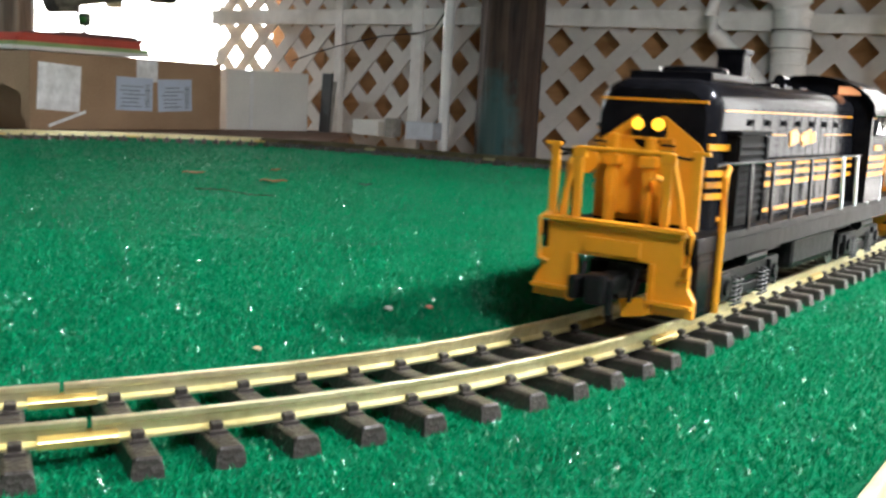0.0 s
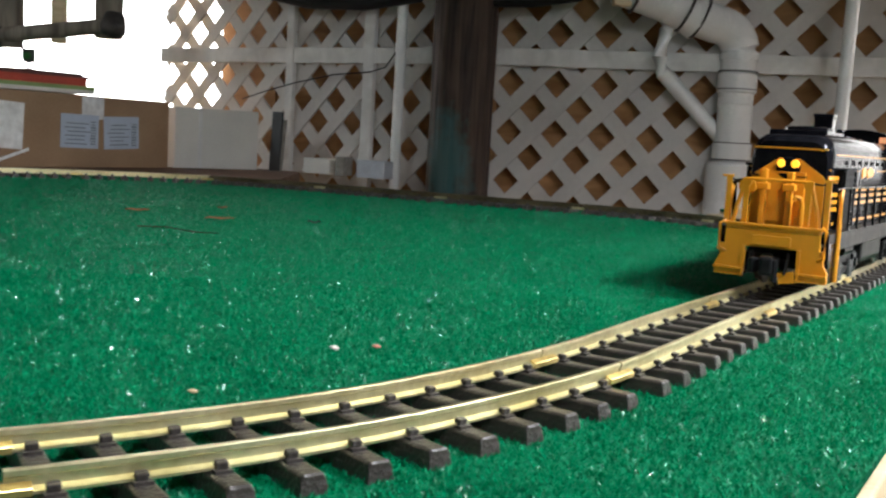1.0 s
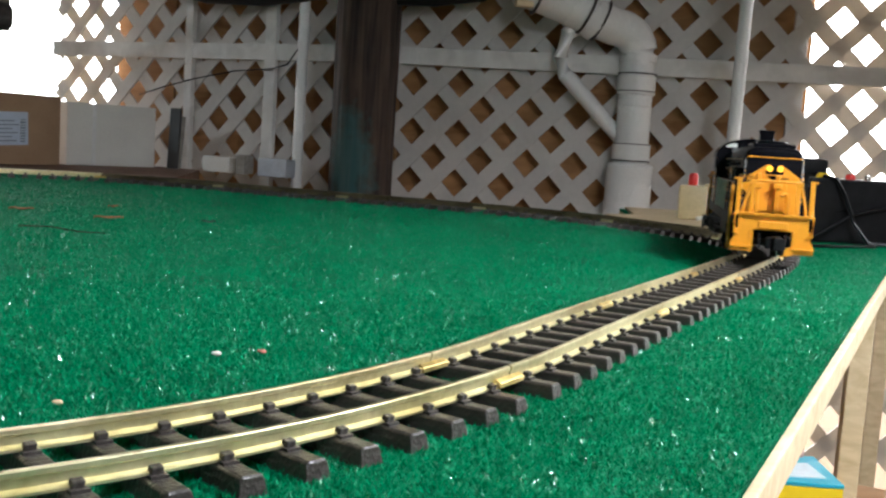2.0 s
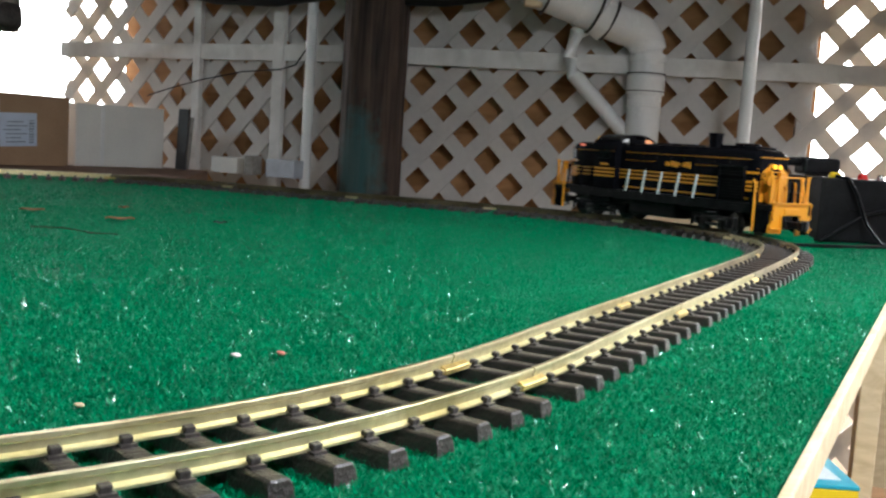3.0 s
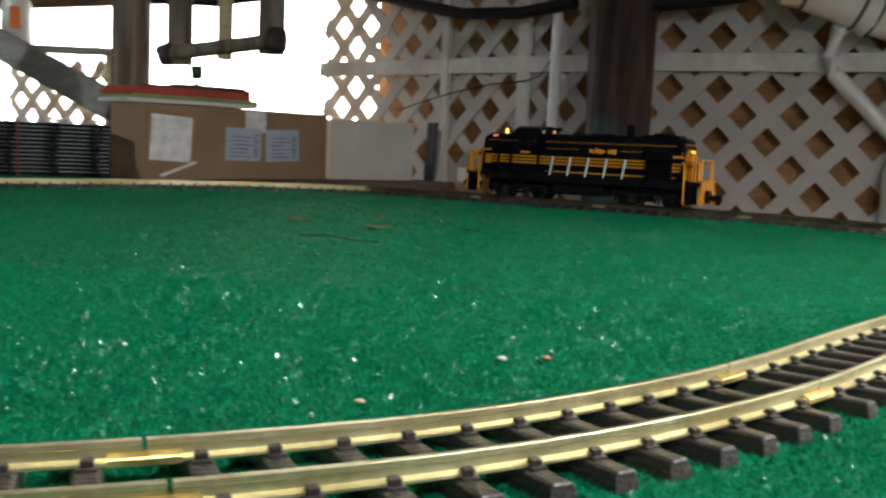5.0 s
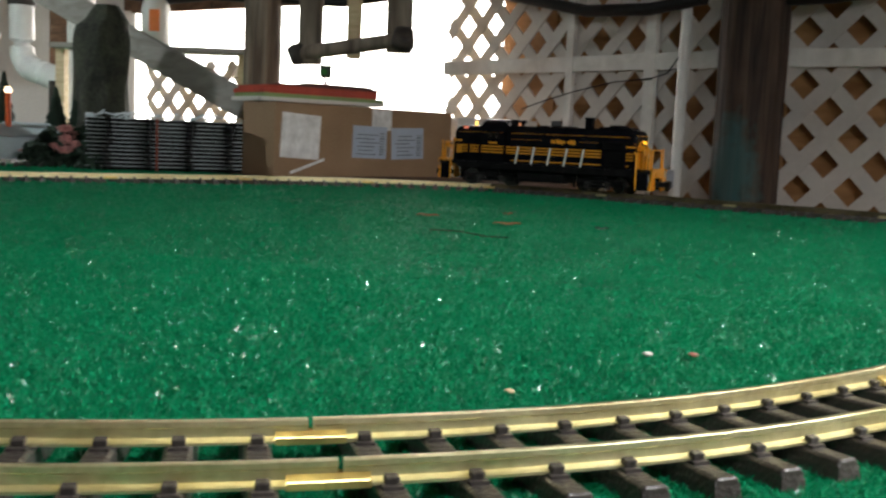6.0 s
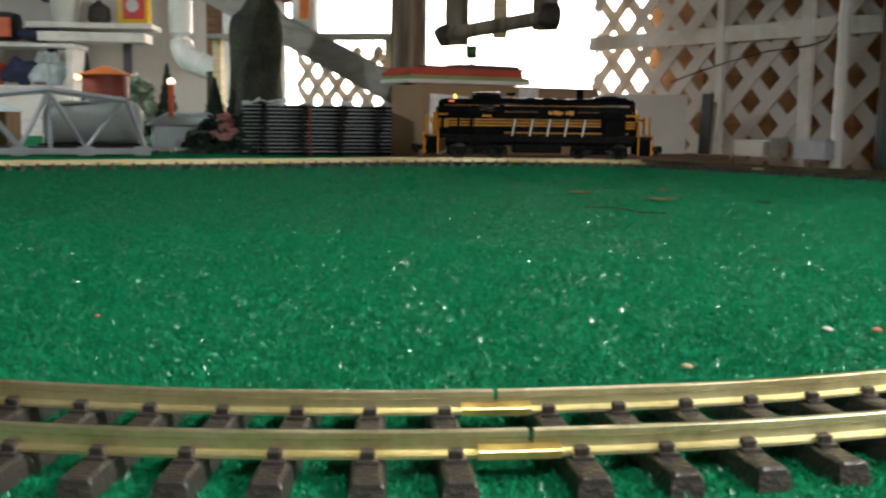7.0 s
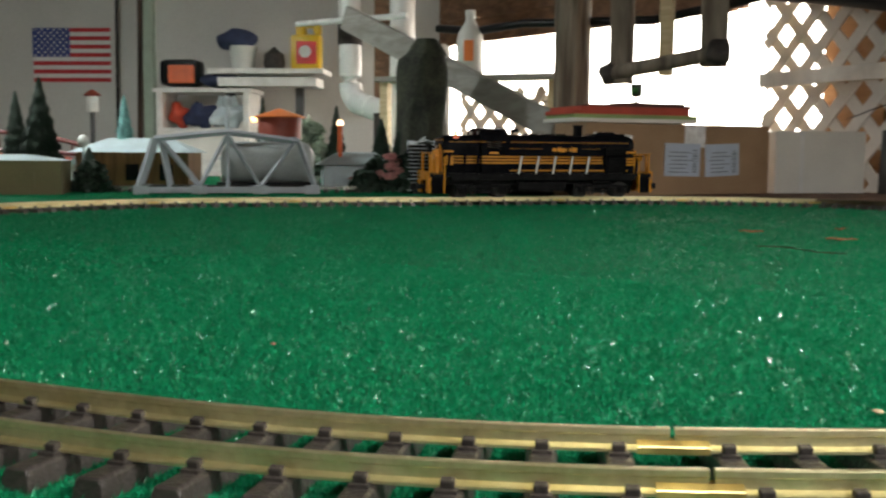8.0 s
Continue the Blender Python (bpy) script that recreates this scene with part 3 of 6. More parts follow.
def hood_profile(w, z0, z1, r):
    pts = [(-w, z0)]
    for k in range(7):
        a = math.pi - k * math.pi / 12
        pts.append((-w + r + r * math.cos(a), z1 - r + r * math.sin(a)))
    pts += [(-x, z) for x, z in pts[::-1]]
    return pts


def extrude_x(bm, prof, x0, x1, nose=0.0, tail=0.0):
    """A profile in y, z run from x0 to x1, drawn in at its ends."""
    def ring(x, f):
        return [bm.verts.new((x, y * f, z if z < 0.07 else z - (1 - f) * 0.06)) for y, z in prof]
    xs = []
    if tail:
        xs += [(x0, 0.88), (x0 + tail * .3, 0.96), (x0 + tail, 1.0)]
    else:
        xs += [(x0, 1.0)]
    if nose:
        xs += [(x1 - nose, 1.0), (x1 - nose * .3, 0.96), (x1, 0.88)]
    else:
        xs += [(x1, 1.0)]
    rings = [ring(*q) for q in xs]
    n = len(prof)
    for a, b in zip(rings, rings[1:]):
        for k in range(n):
            bm.faces.new((a[k], a[(k + 1) % n], b[(k + 1) % n], b[k]))
    bm.faces.new(rings[0][::-1])
    bm.faces.new(rings[-1])
    return bm


DECK = 0.054
HW, HT = 0.037, 0.140
bm = B()
box(bm, (-.004, 0, DECK - .0045), (.526, .096, .009), (0, 0, 0), .001)
box(bm, (0, 0, DECK - .016), (.44, .062, .018))
for s in (-1, 1):
    box(bm, (0, s * .0470, DECK - .010), (.44, .003, .011))
part("frame", bm, FRAME_GREY, loco, "dusty dark grey frame and walkway")
bm = extrude_x(B(), hood_profile(HW, DECK, HT, .017), -.094, .222, nose=.016)
part("long_hood", bm, BLACK, loco, smooth=35)
bm = extrude_x(B(), hood_profile(HW, DECK, HT - .002, .017), -.236, -.14, tail=.016)
part("short_hood", bm, BLACK, loco, smooth=35)
# cab with an arched roof
prof = [(-.050, DECK), (-.050, .126)]
for k in range(1, 12):
    a = math.pi - k * math.pi / 12
    prof.append((.052 * math.cos(a), .126 + .027 * math.sin(a)))
prof += [(.050, .126), (.050, DECK)]
part("cab", extrude_x(B(), prof, -.152, -.095), BLACK, loco, smooth=30)
rp = [(-.053, .125)] + [(.053 * math.cos(math.pi - k * math.pi / 12), .1265 + .0285 * math.sin(math.pi - k * math.pi / 12)) for k in range(1, 12)] + [(.053, .125)]
rp += [(y * .96, z - .002) for y, z in rp[::-1]]
part("cab_roof", extrude_x(B(), rp, -.157, -.090), BLACK, loco, smooth=30)
for s in (-1, 1):
    for x in (-.1325, -.1145):
        bm = B()
        box(bm, (x, s * .0503, .1165), (.0155, .002, .0175), (0, 0, 0), .0006)
        w = part("cab_window", bm, FRAME_GREY, loco)
        bm = B()
        box(bm, (x, s * .0510, .1165), (.0120, .0016, .014))
        part("pane", bm, CAB_GLASS, w)
for x, s in ((-.0945, 1), (-.1525, -1)):
    for y in (-.030, .030):
        bm = B()
        box(bm, (x, y, .1435), (.003, .017, .0065), (0, 0, 0), .0006)
        part("number_board", bm, glow("lit_board", (1.0, .40, .18), 0.55) if (y > 0) == (s > 0) and s > 0 else PVC, loco, "small lit board")
bm = B()
cyl(bm, (-.197, 0, HT - .004), (-.197, 0, HT + .008), .004, .003, 12)
part("beacon", bm, AMBER, loco, "small amber beacon")
for s in (-1, 1):
    bm = B()
    box(bm, (-.206, s * .0335, .1315), (.012, .003, .0045), (s * -25, 0, 0), .0006)
    part("number_board", bm, glow("dim_board", (1.0, .25, .15), 0.7), loco, "small reddish lit board")
# roof fittings
bm = B()
box(bm, (.095, 0, HT + .010), (.016, .018, .026), (0, 0, 0), .0012)
box(bm, (.095, 0, HT + .0215), (.018, .020, .004), (0, 0, 0), .001)
part("exhaust_chimney", bm, BLACK, loco)
bm = B()
box(bm, (.165, 0, HT + .0015), (.074, .052, .005), (0, 0, 0), .0015)
lathe(bm, [(.021, 0), (.021, .004), (.018, .005), (.006, .0055)], 24, (.165, 0, HT + .003))
part("fan_housing", bm, BLACK, loco)
for x in (-.02, .02, .05):
    bm = B()
    box(bm, (x, 0, HT + .001), (.02, .03, .003), (0, 0, 0), .0008)
    part("roof_hatch", bm, BLACK, loco)
bm = B()
cyl(bm, (-.068, -.016, HT), (-.068, -.016, HT + .009), .002, .002, 8)
cyl(bm, (-.079, -.016, HT + .009), (-.057, -.016, HT + .009), .0028, .0045, 10)
part("horn", bm, BLACK, loco)
# stripes along both sides
for s in (-1, 1):
    for z, h in ((.0770, .0032), (.0836, .0032), (.0902, .0032)):
        bm = B()
        box(bm, (.0235, s * (HW + .0002), z), (.237, .0010, h))
        part("stripe", bm, YELLOW, loco, "orange-yellow stripe")
        bm = B()
        box(bm, (-.1235, s * .0502, z), (.056, .0010, h))
        part("stripe", bm, YELLOW, loco)
        bm = B()
        box(bm, (-.190, s * (HW + .0002), z), (.076, .0010, h))
        part("stripe", bm, YELLOW, loco)
    for x0, x1, y, z, h in ((-.082, .206, HW, .1225, .0008), (-.151, -.096, .050, .1225, .0008), (-.222, -.153, HW, .1225, .0008), (.088, .135, HW, .1085, .0006),
                            (-.082, -.005, HW, .1085, .0006), (-.262, -.24, .0480, DECK - .0015, .0016), (-.082, .206, HW, DECK + .006, .0024), (.205, .22, HW - .002, .1085, .001)):
        bm = B()
        box(bm, ((x0 + x1) / 2, s * (y + .0002), z), (x1 - x0, .0012, h))
        part("line", bm, YELLOW, loco)
    # painted name: plain bars
    for x, w, h in ((.034, .013, .0085), (.024, .005, .006), (.002, .018, .008), (-.014, .010, .006), (.013, .007, .004)):
        bm = B()
        box(bm, (x + .038, s * (HW + .0003), .1065), (w, .0012, h * 1.15), (0, 8, 0))
        part("lettering", bm, YELLOW, loco)
    bm = B()
    box(bm, (-.1235, s * .0504, .0985), (.022, .0010, .004))
    part("lettering", bm, YELLOW, loco)
    # doors along the hood
    for k in range(13):
        x = -.045 + k * .0165
        bm = B()
        box(bm, (x, s * HW, .092), (.0011, .0006, .066))
        part("door_seam", bm, BLACK, loco)
    for k in range(7):
        bm = B()
        box(bm, (-.036 + k * .033, s * (HW + .001), .1160), (.003, .0022, .004), (0, 0, 0), .0005)
        part("door_latch", bm, FRAME_GREY, loco)
    # radiator grille near the front
    bm = B()
    box(bm, (.172, s * (HW + .002), .082), (.052, .008, .054), (0, 0, 0), .0008)
    box(bm, (.172, s * (HW + .003), .1100), (.056, .012, .0025), (0, 0, 0), .0006)
    for x in (.148, .196):
        box(bm, (x, s * (HW + .0065), .082), (.003, .003, .052), (0, 0, 0), .0004)
    for k in range(10):
        box(bm, (.172, s * (HW + .0062), .061 + k * .0046), (.046, .0016, .0022), (25 * s, 0, 0))
    part("grille", bm, GRILLE_BLACK, loco, "black louvred grille")

# orange-yellow ends
for e in (1, -1):
    X = .222 if e > 0 else -.236
    bm = B()
    poly = [(-.0325, DECK + .002), (.0325, DECK + .002), (.0325, .1000), (.0300, .1030), (.009, .1175), (-.009, .1175), (-.0300, .1030), (-.0325, .1000)]
    prism(bm, poly, pose(X + (.0014 if e > 0 else -.0002), 0, 0, 0, 0, 90), .0012)
    part("end_panel", bm, YELLOW, loco)
    for s in (-1, 1):
        for z in (.1015, .0865, .0800, .0735):
            bm = B()
            box(bm, (X - e * .012, s * (HW - .0003), z), (.022, .0012, .0036), (0, 0, -s * e * 11))
            part("stripe", bm, YELLOW, loco)
        bm = B()
        box(bm, (X - e * .009, s * .0335, .070), (.016, .002, .03), (0, 0, -s * e * 24))
        part("end_corner", bm, BLACK, loco)
    bm = B()
    box(bm, (X - e * .0005, 0, .1265), (.003, .0655, .0014), (0, 0, 0))
    part("line", bm, YELLOW, loco)
    bm = B()
    lathe(bm, [(.0002, 0), (.0105, 0), (.0105, .0028), (.0085, .0040)], 24)
    bmesh.ops.transform(bm, matrix=pose(X + e * .001, 0, .1085, 0, 90 * e, 0), verts=bm.verts)
    part("headlight_housing", bm, BLACK, loco)
    for y in (-.0062, .0062):
        bm = B()
        cyl(bm, (X + e * .004, y, .1125), (X + e * .0068, y, .1125), .0038, .0032, 18)
        part("headlight", bm, HEADLIGHT if e > 0 else RIM, loco, "glowing warm twin headlight" if e > 0 else "")
    # number in plain bars, doors and fittings on the face
    bm = B()
    for y in (-.009, -.003, .003, .009):
        box(bm, (X + e * .0018, y * .8, .101), (.0008, .0020, .0032))
    part("lettering", bm, CHARCOAL, loco)
    bm = B()
    box(bm, (X + e * .0028, -.002, .082), (.0028, .036, .046), (0, 0, 0), .0008)
    box(bm, (X + e * .0046, -.002, .1045), (.0014, .037, .0016), (0, 0, 0), .0004)
    part("end_door", bm, YELLOW, loco)
    for y, top in ((-.019, .1065), (.0045, .1050)):
        bm = B()
        box(bm, (X + e * .0085, y, (DECK + top) / 2), (.0070, .0056, top - DECK), (0, 0, 0), .0012)
        box(bm, (X + e * .0092, y, .0910), (.0095, .0105, .0060), (0, 0, 0), .0010)
        part("face_column", bm, YELLOW, loco)
    for y in (-.030, .013):
        bm = B()
        box(bm, (X + e * .0045, y, .1010), (.0010, .0085, .0014))
        box(bm, (X + e * .0045, y, .0975), (.0010, .0085, .0014))
        part("vent_slot", bm, CHARCOAL, loco)
    bm = B()
    tube(bm, [(X + e * .012, .017, DECK), (X + e * .012, .017, .076), (X + e * .013, .0155, .0815), (X + e * .014, .012, .0830), (X + e * .015, .0100, .0800)], .0024, 10)
    part("gooseneck_pipe", bm, YELLOW, loco)
    bm = B()
    cyl(bm, (X + e * .016, -.031, .0900), (X + e * .019, -.031, .0900), .0078, None, 20)
    cyl(bm, (X + e * .004, -.031, .0900), (X + e * .018, -.031, .0900), .0020, None, 8)
    part("brake_wheel", bm, YELLOW, loco)
    # pilot: beam, plate with the coupler notch, steps
    P = .258 if e > 0 else -.266
    bm = B()
    box(bm, (P, 0, .0475), (.006, .083, .020), (0, 0, 0), .001)
    box(bm, (P + e * .0035, 0, .0440), (.003, .034, .009), (0, 0, 0), .0008)
    box(bm, (P + e * .0035, 0, .0545), (.003, .081, .003), (0, 0, 0), .0008)
    box(bm, (P + e * .002, 0, .0570), (.010, .086, .002))
    part("pilot_beam", bm, YELLOW, loco)
    for s in (-1, 1):
        bm = B()
        poly = [(.0225, .0385), (.0225, .015), (.026, .0105), (.0490, .0105), (.0490, .020), (.045, .027), (.045, .0385)]
        prism(bm, [(s * a, b) for a, b in poly], pose(P + (.003 if e > 0 else 0), 0, 0, 0, 0, 90), .004)
        box(bm, (P + e * .003, s * .036, .0170), (.008, .026, .002))
        box(bm, (P + e * .003, s * .0245, .024), (.004, .003, .028))
        part("pilot_plate", bm, YELLOW, loco)
    for s in (-1, 1):
        bm = B()
        box(bm, (P - e * .016, s * .0462, .031), (.026, .003, .042))
        for z in (.013, .026, .040):
            box(bm, (P - e * .016, s * .0432, z), (.026, .010, .0016))
        part("step_well", bm, BLACK, loco)
        bm = B()
        tube(bm, [(P - e * .030, s * .0492, .010), (P - e * .030, s * .0492, .060), (P - e * .031, s * .0485, .0860), (P - e * .036, s * .0480, .0915)], .0021, 8)
        tube(bm, [(P + e * .003, s * .0405, .0310), (P + e * .005, s * .0455, .0330), (P + e * .005, s * .0460, .0560), (P + e * .001, s * .0420, .0590)], .0017, 8)
        part("grab_rail", bm, YELLOW, loco)
        # flat outer post, inner post with its slanting brace, dark chain between them
        bm = B()
        box(bm, (P - e * .003, s * .0430, .0785), (.0022, .0052, .042), (0, 0, 0), .0005)
        box(bm, (P - e * .003, s * .0445, .0990), (.0026, .0100, .0022), (0, 0, 0), .0004)
        part("outer_post", bm, YELLOW, loco)
        bm = B()
        box(bm, (P - e * .002, s * .0270, .0780), (.0022, .0050, .040), (0, 0, 0), .0005)
        box(bm, (P - e * .002, s * .0270, .0950), (.0030, .0085, .0060), (0, 0, 0), .0006)
        tube(bm, [(P - e * .003, s * .0290, .0930), (P - e * .003, s * .0345, .0740), (P - e * .003, s * .0375, .0575)], .0019, 8)
        part("inner_post", bm, YELLOW, loco)
        bm = B()
        tube(bm, [(P - e * .003, s * .0430, .0975), (P - e * .003, s * .038, .0955), (P - e * .002, s * .0270, .0970)], .0009, 6)
        part("chain", bm, CHARCOAL, loco)
        bm = B()
        cyl(bm, (P + e * .004, s * .016, .034), (P + e * .010, s * .015, .016), .0016, .0013, 8)
        part("air_hose", bm, CHARCOAL, loco)
    bm = B()
    tube(bm, [(P - e * .002, -.029, .0975), (P - e * .002, .029, .0975)], .0014, 8)
    part("end_handrail", bm, YELLOW, loco)
    bm = B()
    box(bm, (P + e * .008, 0, .024), (.032, .013, .011), (0, 0, 0), .002)
    box(bm, (P + e * .026, .003, .024), (.014, .012, .017), (0, 0, 12), .003)
    box(bm, (P + e * .028, -.007, .024), (.012, .005, .013), (0, 0, -20), .0015)
    box(bm, (P + e * .022, .009, .020), (.010, .004, .020), (0, 0, 30 * e), .0012)
    part("coupler", bm, CHARCOAL, loco)
bm = B()
box(bm, (.264, .016, .013), (.002, .014, .010), (12, 0, 0))
part("tag", bm, YELLOW, loco, "small orange plate")

# side rails: dark posts, then five pale ones
for s in (-1, 1):
    xs = [.222, .180, .138, .096, .054, .012] if s > 0 else [.222, .150]
    for x in xs:
        bm = B()
        box(bm, (x, s * .0472, DECK + .0190), (.0050, .0020, .040), (0, 4, 0), .0004)
        part("stanchion", bm, BLACK, loco)
    for k in range(5):
        x = -.028 - k * .042 if s > 0 else .101 - k * .0405
        bm = B()
        box(bm, (x, s * .0485, DECK + .0185), (.0042, .0022, .040), (0, 10, 0), .0005)
        part("stanchion", bm, WHITE_PLASTIC, loco, "pale plastic railing post")
    for x in ((-.226,) if s > 0 else (-.16, -.19, -.226)):
        bm = B()
        box(bm, (x, s * .0472, DECK + .0190), (.0050, .0020, .040), (0, 4, 0), .0004)
        part("stanchion", bm, BLACK, loco)
    bm = B()
    tube(bm, [(.240, s * .0470, DECK + .038), (.228, s * .0472, DECK + .039), (-.082, s * .0472, DECK + .0385)], .0011, 8)
    tube(bm, [(-.145, s * .0472, DECK + .0385), (-.226, s * .0472, DECK + .039), (-.24, s * .0470, DECK + .038)], .0011, 8)
    part("handrail", bm, BLACK, loco)

# tanks between the trucks
bm = B()
box(bm, (-.005, 0, .026), (.115, .078, .026), (0, 0, 0), .005)
for s in (-1, 1):
    cyl(bm, (-.05, s * .036, .040), (.05, s * .036, .040), .007, None, 14)
part("fuel_tank", bm, FRAME_GREY, loco)

TRUCK_X, AXLE_X, WHEEL_R = 0.145, 0.047, 0.0180
trucks, axles = [], []
for e in (1, -1):
    truck = new("truck")
    truck.empty_display_size = 0.03
    truck.parent = loco
    truck.matrix_basis = pose(e * TRUCK_X, 0, 0)
    bm = B()
    for s in (-1, 1):
        box(bm, (0, s * .0365, .024), (.128, .005, .008), (0, 0, 0), .001)
        box(bm, (0, s * .0375, .013), (.046, .004, .006), (0, 0, 0), .001)
        for x in (-AXLE_X, AXLE_X):
            box(bm, (x, s * .0385, .0185), (.017, .006, .017), (0, 0, 0), .0015)
            cyl(bm, (x, s * .040, .0185), (x, s * .0435, .0185), .0055, .0045, 14)
        for x in (-.030, -.022, .022, .030):
            coil = tube(B(), [(x + .0029 * math.cos(k * .9), s * .0400 + .0029 * math.sin(k * .9), .0060 + k * .0004) for k in range(43)], .0009, 5)
            part("coil_spring", coil, SPRING, truck)
        box(bm, (.064, s * .0365, .017), (.004, .004, .020))
        box(bm, (-.064, s * .0365, .017), (.004, .004, .020))
        cyl(bm, (-.02, s * .040, .033), (.02, s * .040, .033), .0045, None, 12)
    box(bm, (0, 0, .024), (.030, .070, .012))
    part("side_frame", bm, FRAME_GREY, truck)
    for x in (-AXLE_X, AXLE_X):
        bm = B()
        for s in (-1, 1):
            cyl(bm, (0, s * .0215, 0), (0, s * .0275, 0), WHEEL_R, WHEEL_R - .0006, 28)
            cyl(bm, (0, s * .0200, 0), (0, s * .0215, 0), WHEEL_R + .0018, None, 28)
            for k in range(6):
                a = k * math.pi / 3
                box(bm, (math.cos(a) * .010, s * .0277, math.sin(a) * .010), (.004, .0012, .004), (0, 0, 0))
        cyl(bm, (0, -.034, 0), (0, .034, 0), .004, None, 12)
        w = part("wheelset", bm, WHEEL, truck, smooth=30)
        w.matrix_basis = pose(x, 0, WHEEL_R)
        axles.append((w, x))
    trucks.append((truck, e))

# ---- things on the far side of the loop ----
C, Edge = Vector((-1.0, 2.60, 0)), Vector((-.645, 3.16, 0))
carton = thing("cardboard_box", "long brown cardboard shipping box with labels and glossy tape", "box", facing(C, Edge))
BL = (Edge - C).length
bm = B()
box(bm, (BL / 2, .075, .099), (BL, .15, .196), (0, 0, 0), .003)
part("body", bm, CARDBOARD, carton)
bm = B()
box(bm, (BL / 2, .035, .1985), (BL, .068, .003), (1.5, 0, 0))
box(bm, (BL / 2, .115, .1985), (BL, .068, .003), (-1.5, 0, 0))
part("flap", bm, CARDBOARD, carton)
bm = B()
box(bm, (.085, -.001, .110), (.13, .002, .12), (0, 3, 0))
part("tape", bm, TAPE, carton, "crinkled clear packing tape, its sheen put in as white colour")
for c, s, r in (((.11, -.001, .030), (.12, .002, .008), (0, -18, 0)), ((.375, -.001, .165), (.075, .0018, .06), (0, 0, 0)), ((.03, .05, .2015), (.05, .11, .001), (0, 0, 0))):
    bm = B()
    box(bm, c, s, r)
    part("tape", bm, TAPE, carton)
for x, r in ((.330, 1.0), (.478, -2.0)):
    bm = B()
    box(bm, (x, -.0018, .100), (.128, .002, .092), (0, r, 0))
    lab = part("shipping_label", bm, PAPER, carton, "pale blue shipping label")
    bm = B()
    for k in range(6):
        box(bm, (x - .012 + random.uniform(-.01, .01), -.0032, .066 + k * .011), (random.uniform(.05, .085), .001, .003), (0, r, 0))
    for k in range(9):
        box(bm, (x + .045, -.0032, .066 + k * .0075), (.018, .001, random.uniform(.002, .005)), (0, r, 0))
    part("label_print", bm, INK, lab)

behind = thing("open_carton", "open brown carton with a pale flap behind the shipping box", "box", facing((-1.18, 2.86), (-.93, 3.02)))
bm = B()
box(bm, (.13, .09, .098), (.27, .18, .196), (0, 0, 0), .003)
part("body", bm, CARDBOARD, behind)
bm = B()
box(bm, (.06, -.028, .198), (.14, .085, .003), (-28, 6, 0))
part("flap", bm, GREEN_CARD, behind, "pale olive flap")
bm = B()
box(bm, (.13, .20, .222), (.27, .003, .06), (-20, 0, 0))
part("flap", bm, CARDBOARD, behind)
books = thing("stacked_game_boxes", "flat red, yellow and green boxes stacked on the cardboard box", "flat boxes", facing((-1.06, 2.64), (-.75, 3.03), .2015))
for k, (w, mtl, dx, nm) in enumerate(((.40, CREAM, .03, "cream_box"), (.39, GREEN_CARD, .04, "green_box"), (.37, RED, .035, "red_box"), (.355, RED, .05, "red_lid"))):
    bm = B()
    box(bm, (w / 2 + dx - .04, .06, .006 + k * .0105), (w, .17, .0105), (0, 0, k * 1.0 - 1.5), .0010)
    part(nm, bm, mtl, books)
tray = thing("dark_tray", "dark maroon plastic tray on the stacked boxes", "tray", facing((-1.0, 2.72), (-.77, 3.0), .2435))
bm = B()
box(bm, (.12, .03, .004), (.33, .07, .008), (0, 0, 0), .002)
box(bm, (.16, .03, .011), (.22, .05, .007), (0, 0, 0), .002)
part("tray_body", bm, MAROON, tray)
ball = thing("dark_lantern", "small dark lantern with its green reflection modelled on the front", "ornament", pose(-.955, 2.86, .258, 0, 0, 18))
bm = lathe(B(), [(.012, 0), (.012, .003), (.004, .006), (.003, .016), (.006, .018)], 16)
part("stand", bm, CHARCOAL, ball, smooth=40)
bm = B()
box(bm, (0, 0, .036), (.034, .028, .034), (0, 0, 0), .008)
box(bm, (0, 0, .053), (.038, .030, .005), (0, 0, 0), .002)
part("lamp_body", bm, DARK_GREEN, ball, smooth=40)
# green dome put in for the green reflection on the lantern's front
bm = B()
bmesh.ops.create_uvsphere(bm, u_segments=18, v_segments=10, radius=.0095, matrix=pose(-.003, -.0125, .036) @ Matrix.Diagonal((1, .5, 1, 1)))
part("green_glint", bm, GREEN_BALL, ball, "green dome in place of a reflection", smooth=80)

small = thing("cream_carton", "cream cardboard carton with a white seam", "box", facing((-.635, 3.20), (-.43, 3.36)))
bm = B()
box(bm, (.145, .07, .094), (.29, .14, .187), (0, 0, 0), .003)
part("body", bm, CREAM, small)
bm = B()
box(bm, (.085, -.001, .094), (.012, .002, .184))
part("seam_tape", bm, PVC, small)
panel = thing("flat_panel", "thin grey panel leaning with a dark edge", "panel", facing((-.36, 3.36), (-.30, 3.50)))
bm = B()
box(bm, (.03, 0, .096), (.012, .035, .192), (0, 4, 0), .001)
part("sheet", bm, DARK_TRIM, panel)
bm = B()
box(bm, (.055, 0, .085), (.010, .03, .165), (0, 8, 0), .001)
part("board", bm, GREY_BOARD, panel)
for x, y, w, h, mtl, nm, lab in ((-.20, 3.37, .10, .05, CREAM, "offcut_board", "pale board offcut lying by the lattice"), (-.02, 3.22, .10, .055, BRIDGE, "grey_tub", "low grey plastic tub"), (-.12, 3.30, .03, .06, GREY_BOARD, "offcut_block", "small grey wooden block")):
    bm = B()
    box(bm, (x, y, h / 2), (w, .06, h), (0, 0, -28), .004)
    tagged(part(nm, bm, mtl), lab, "offcut")

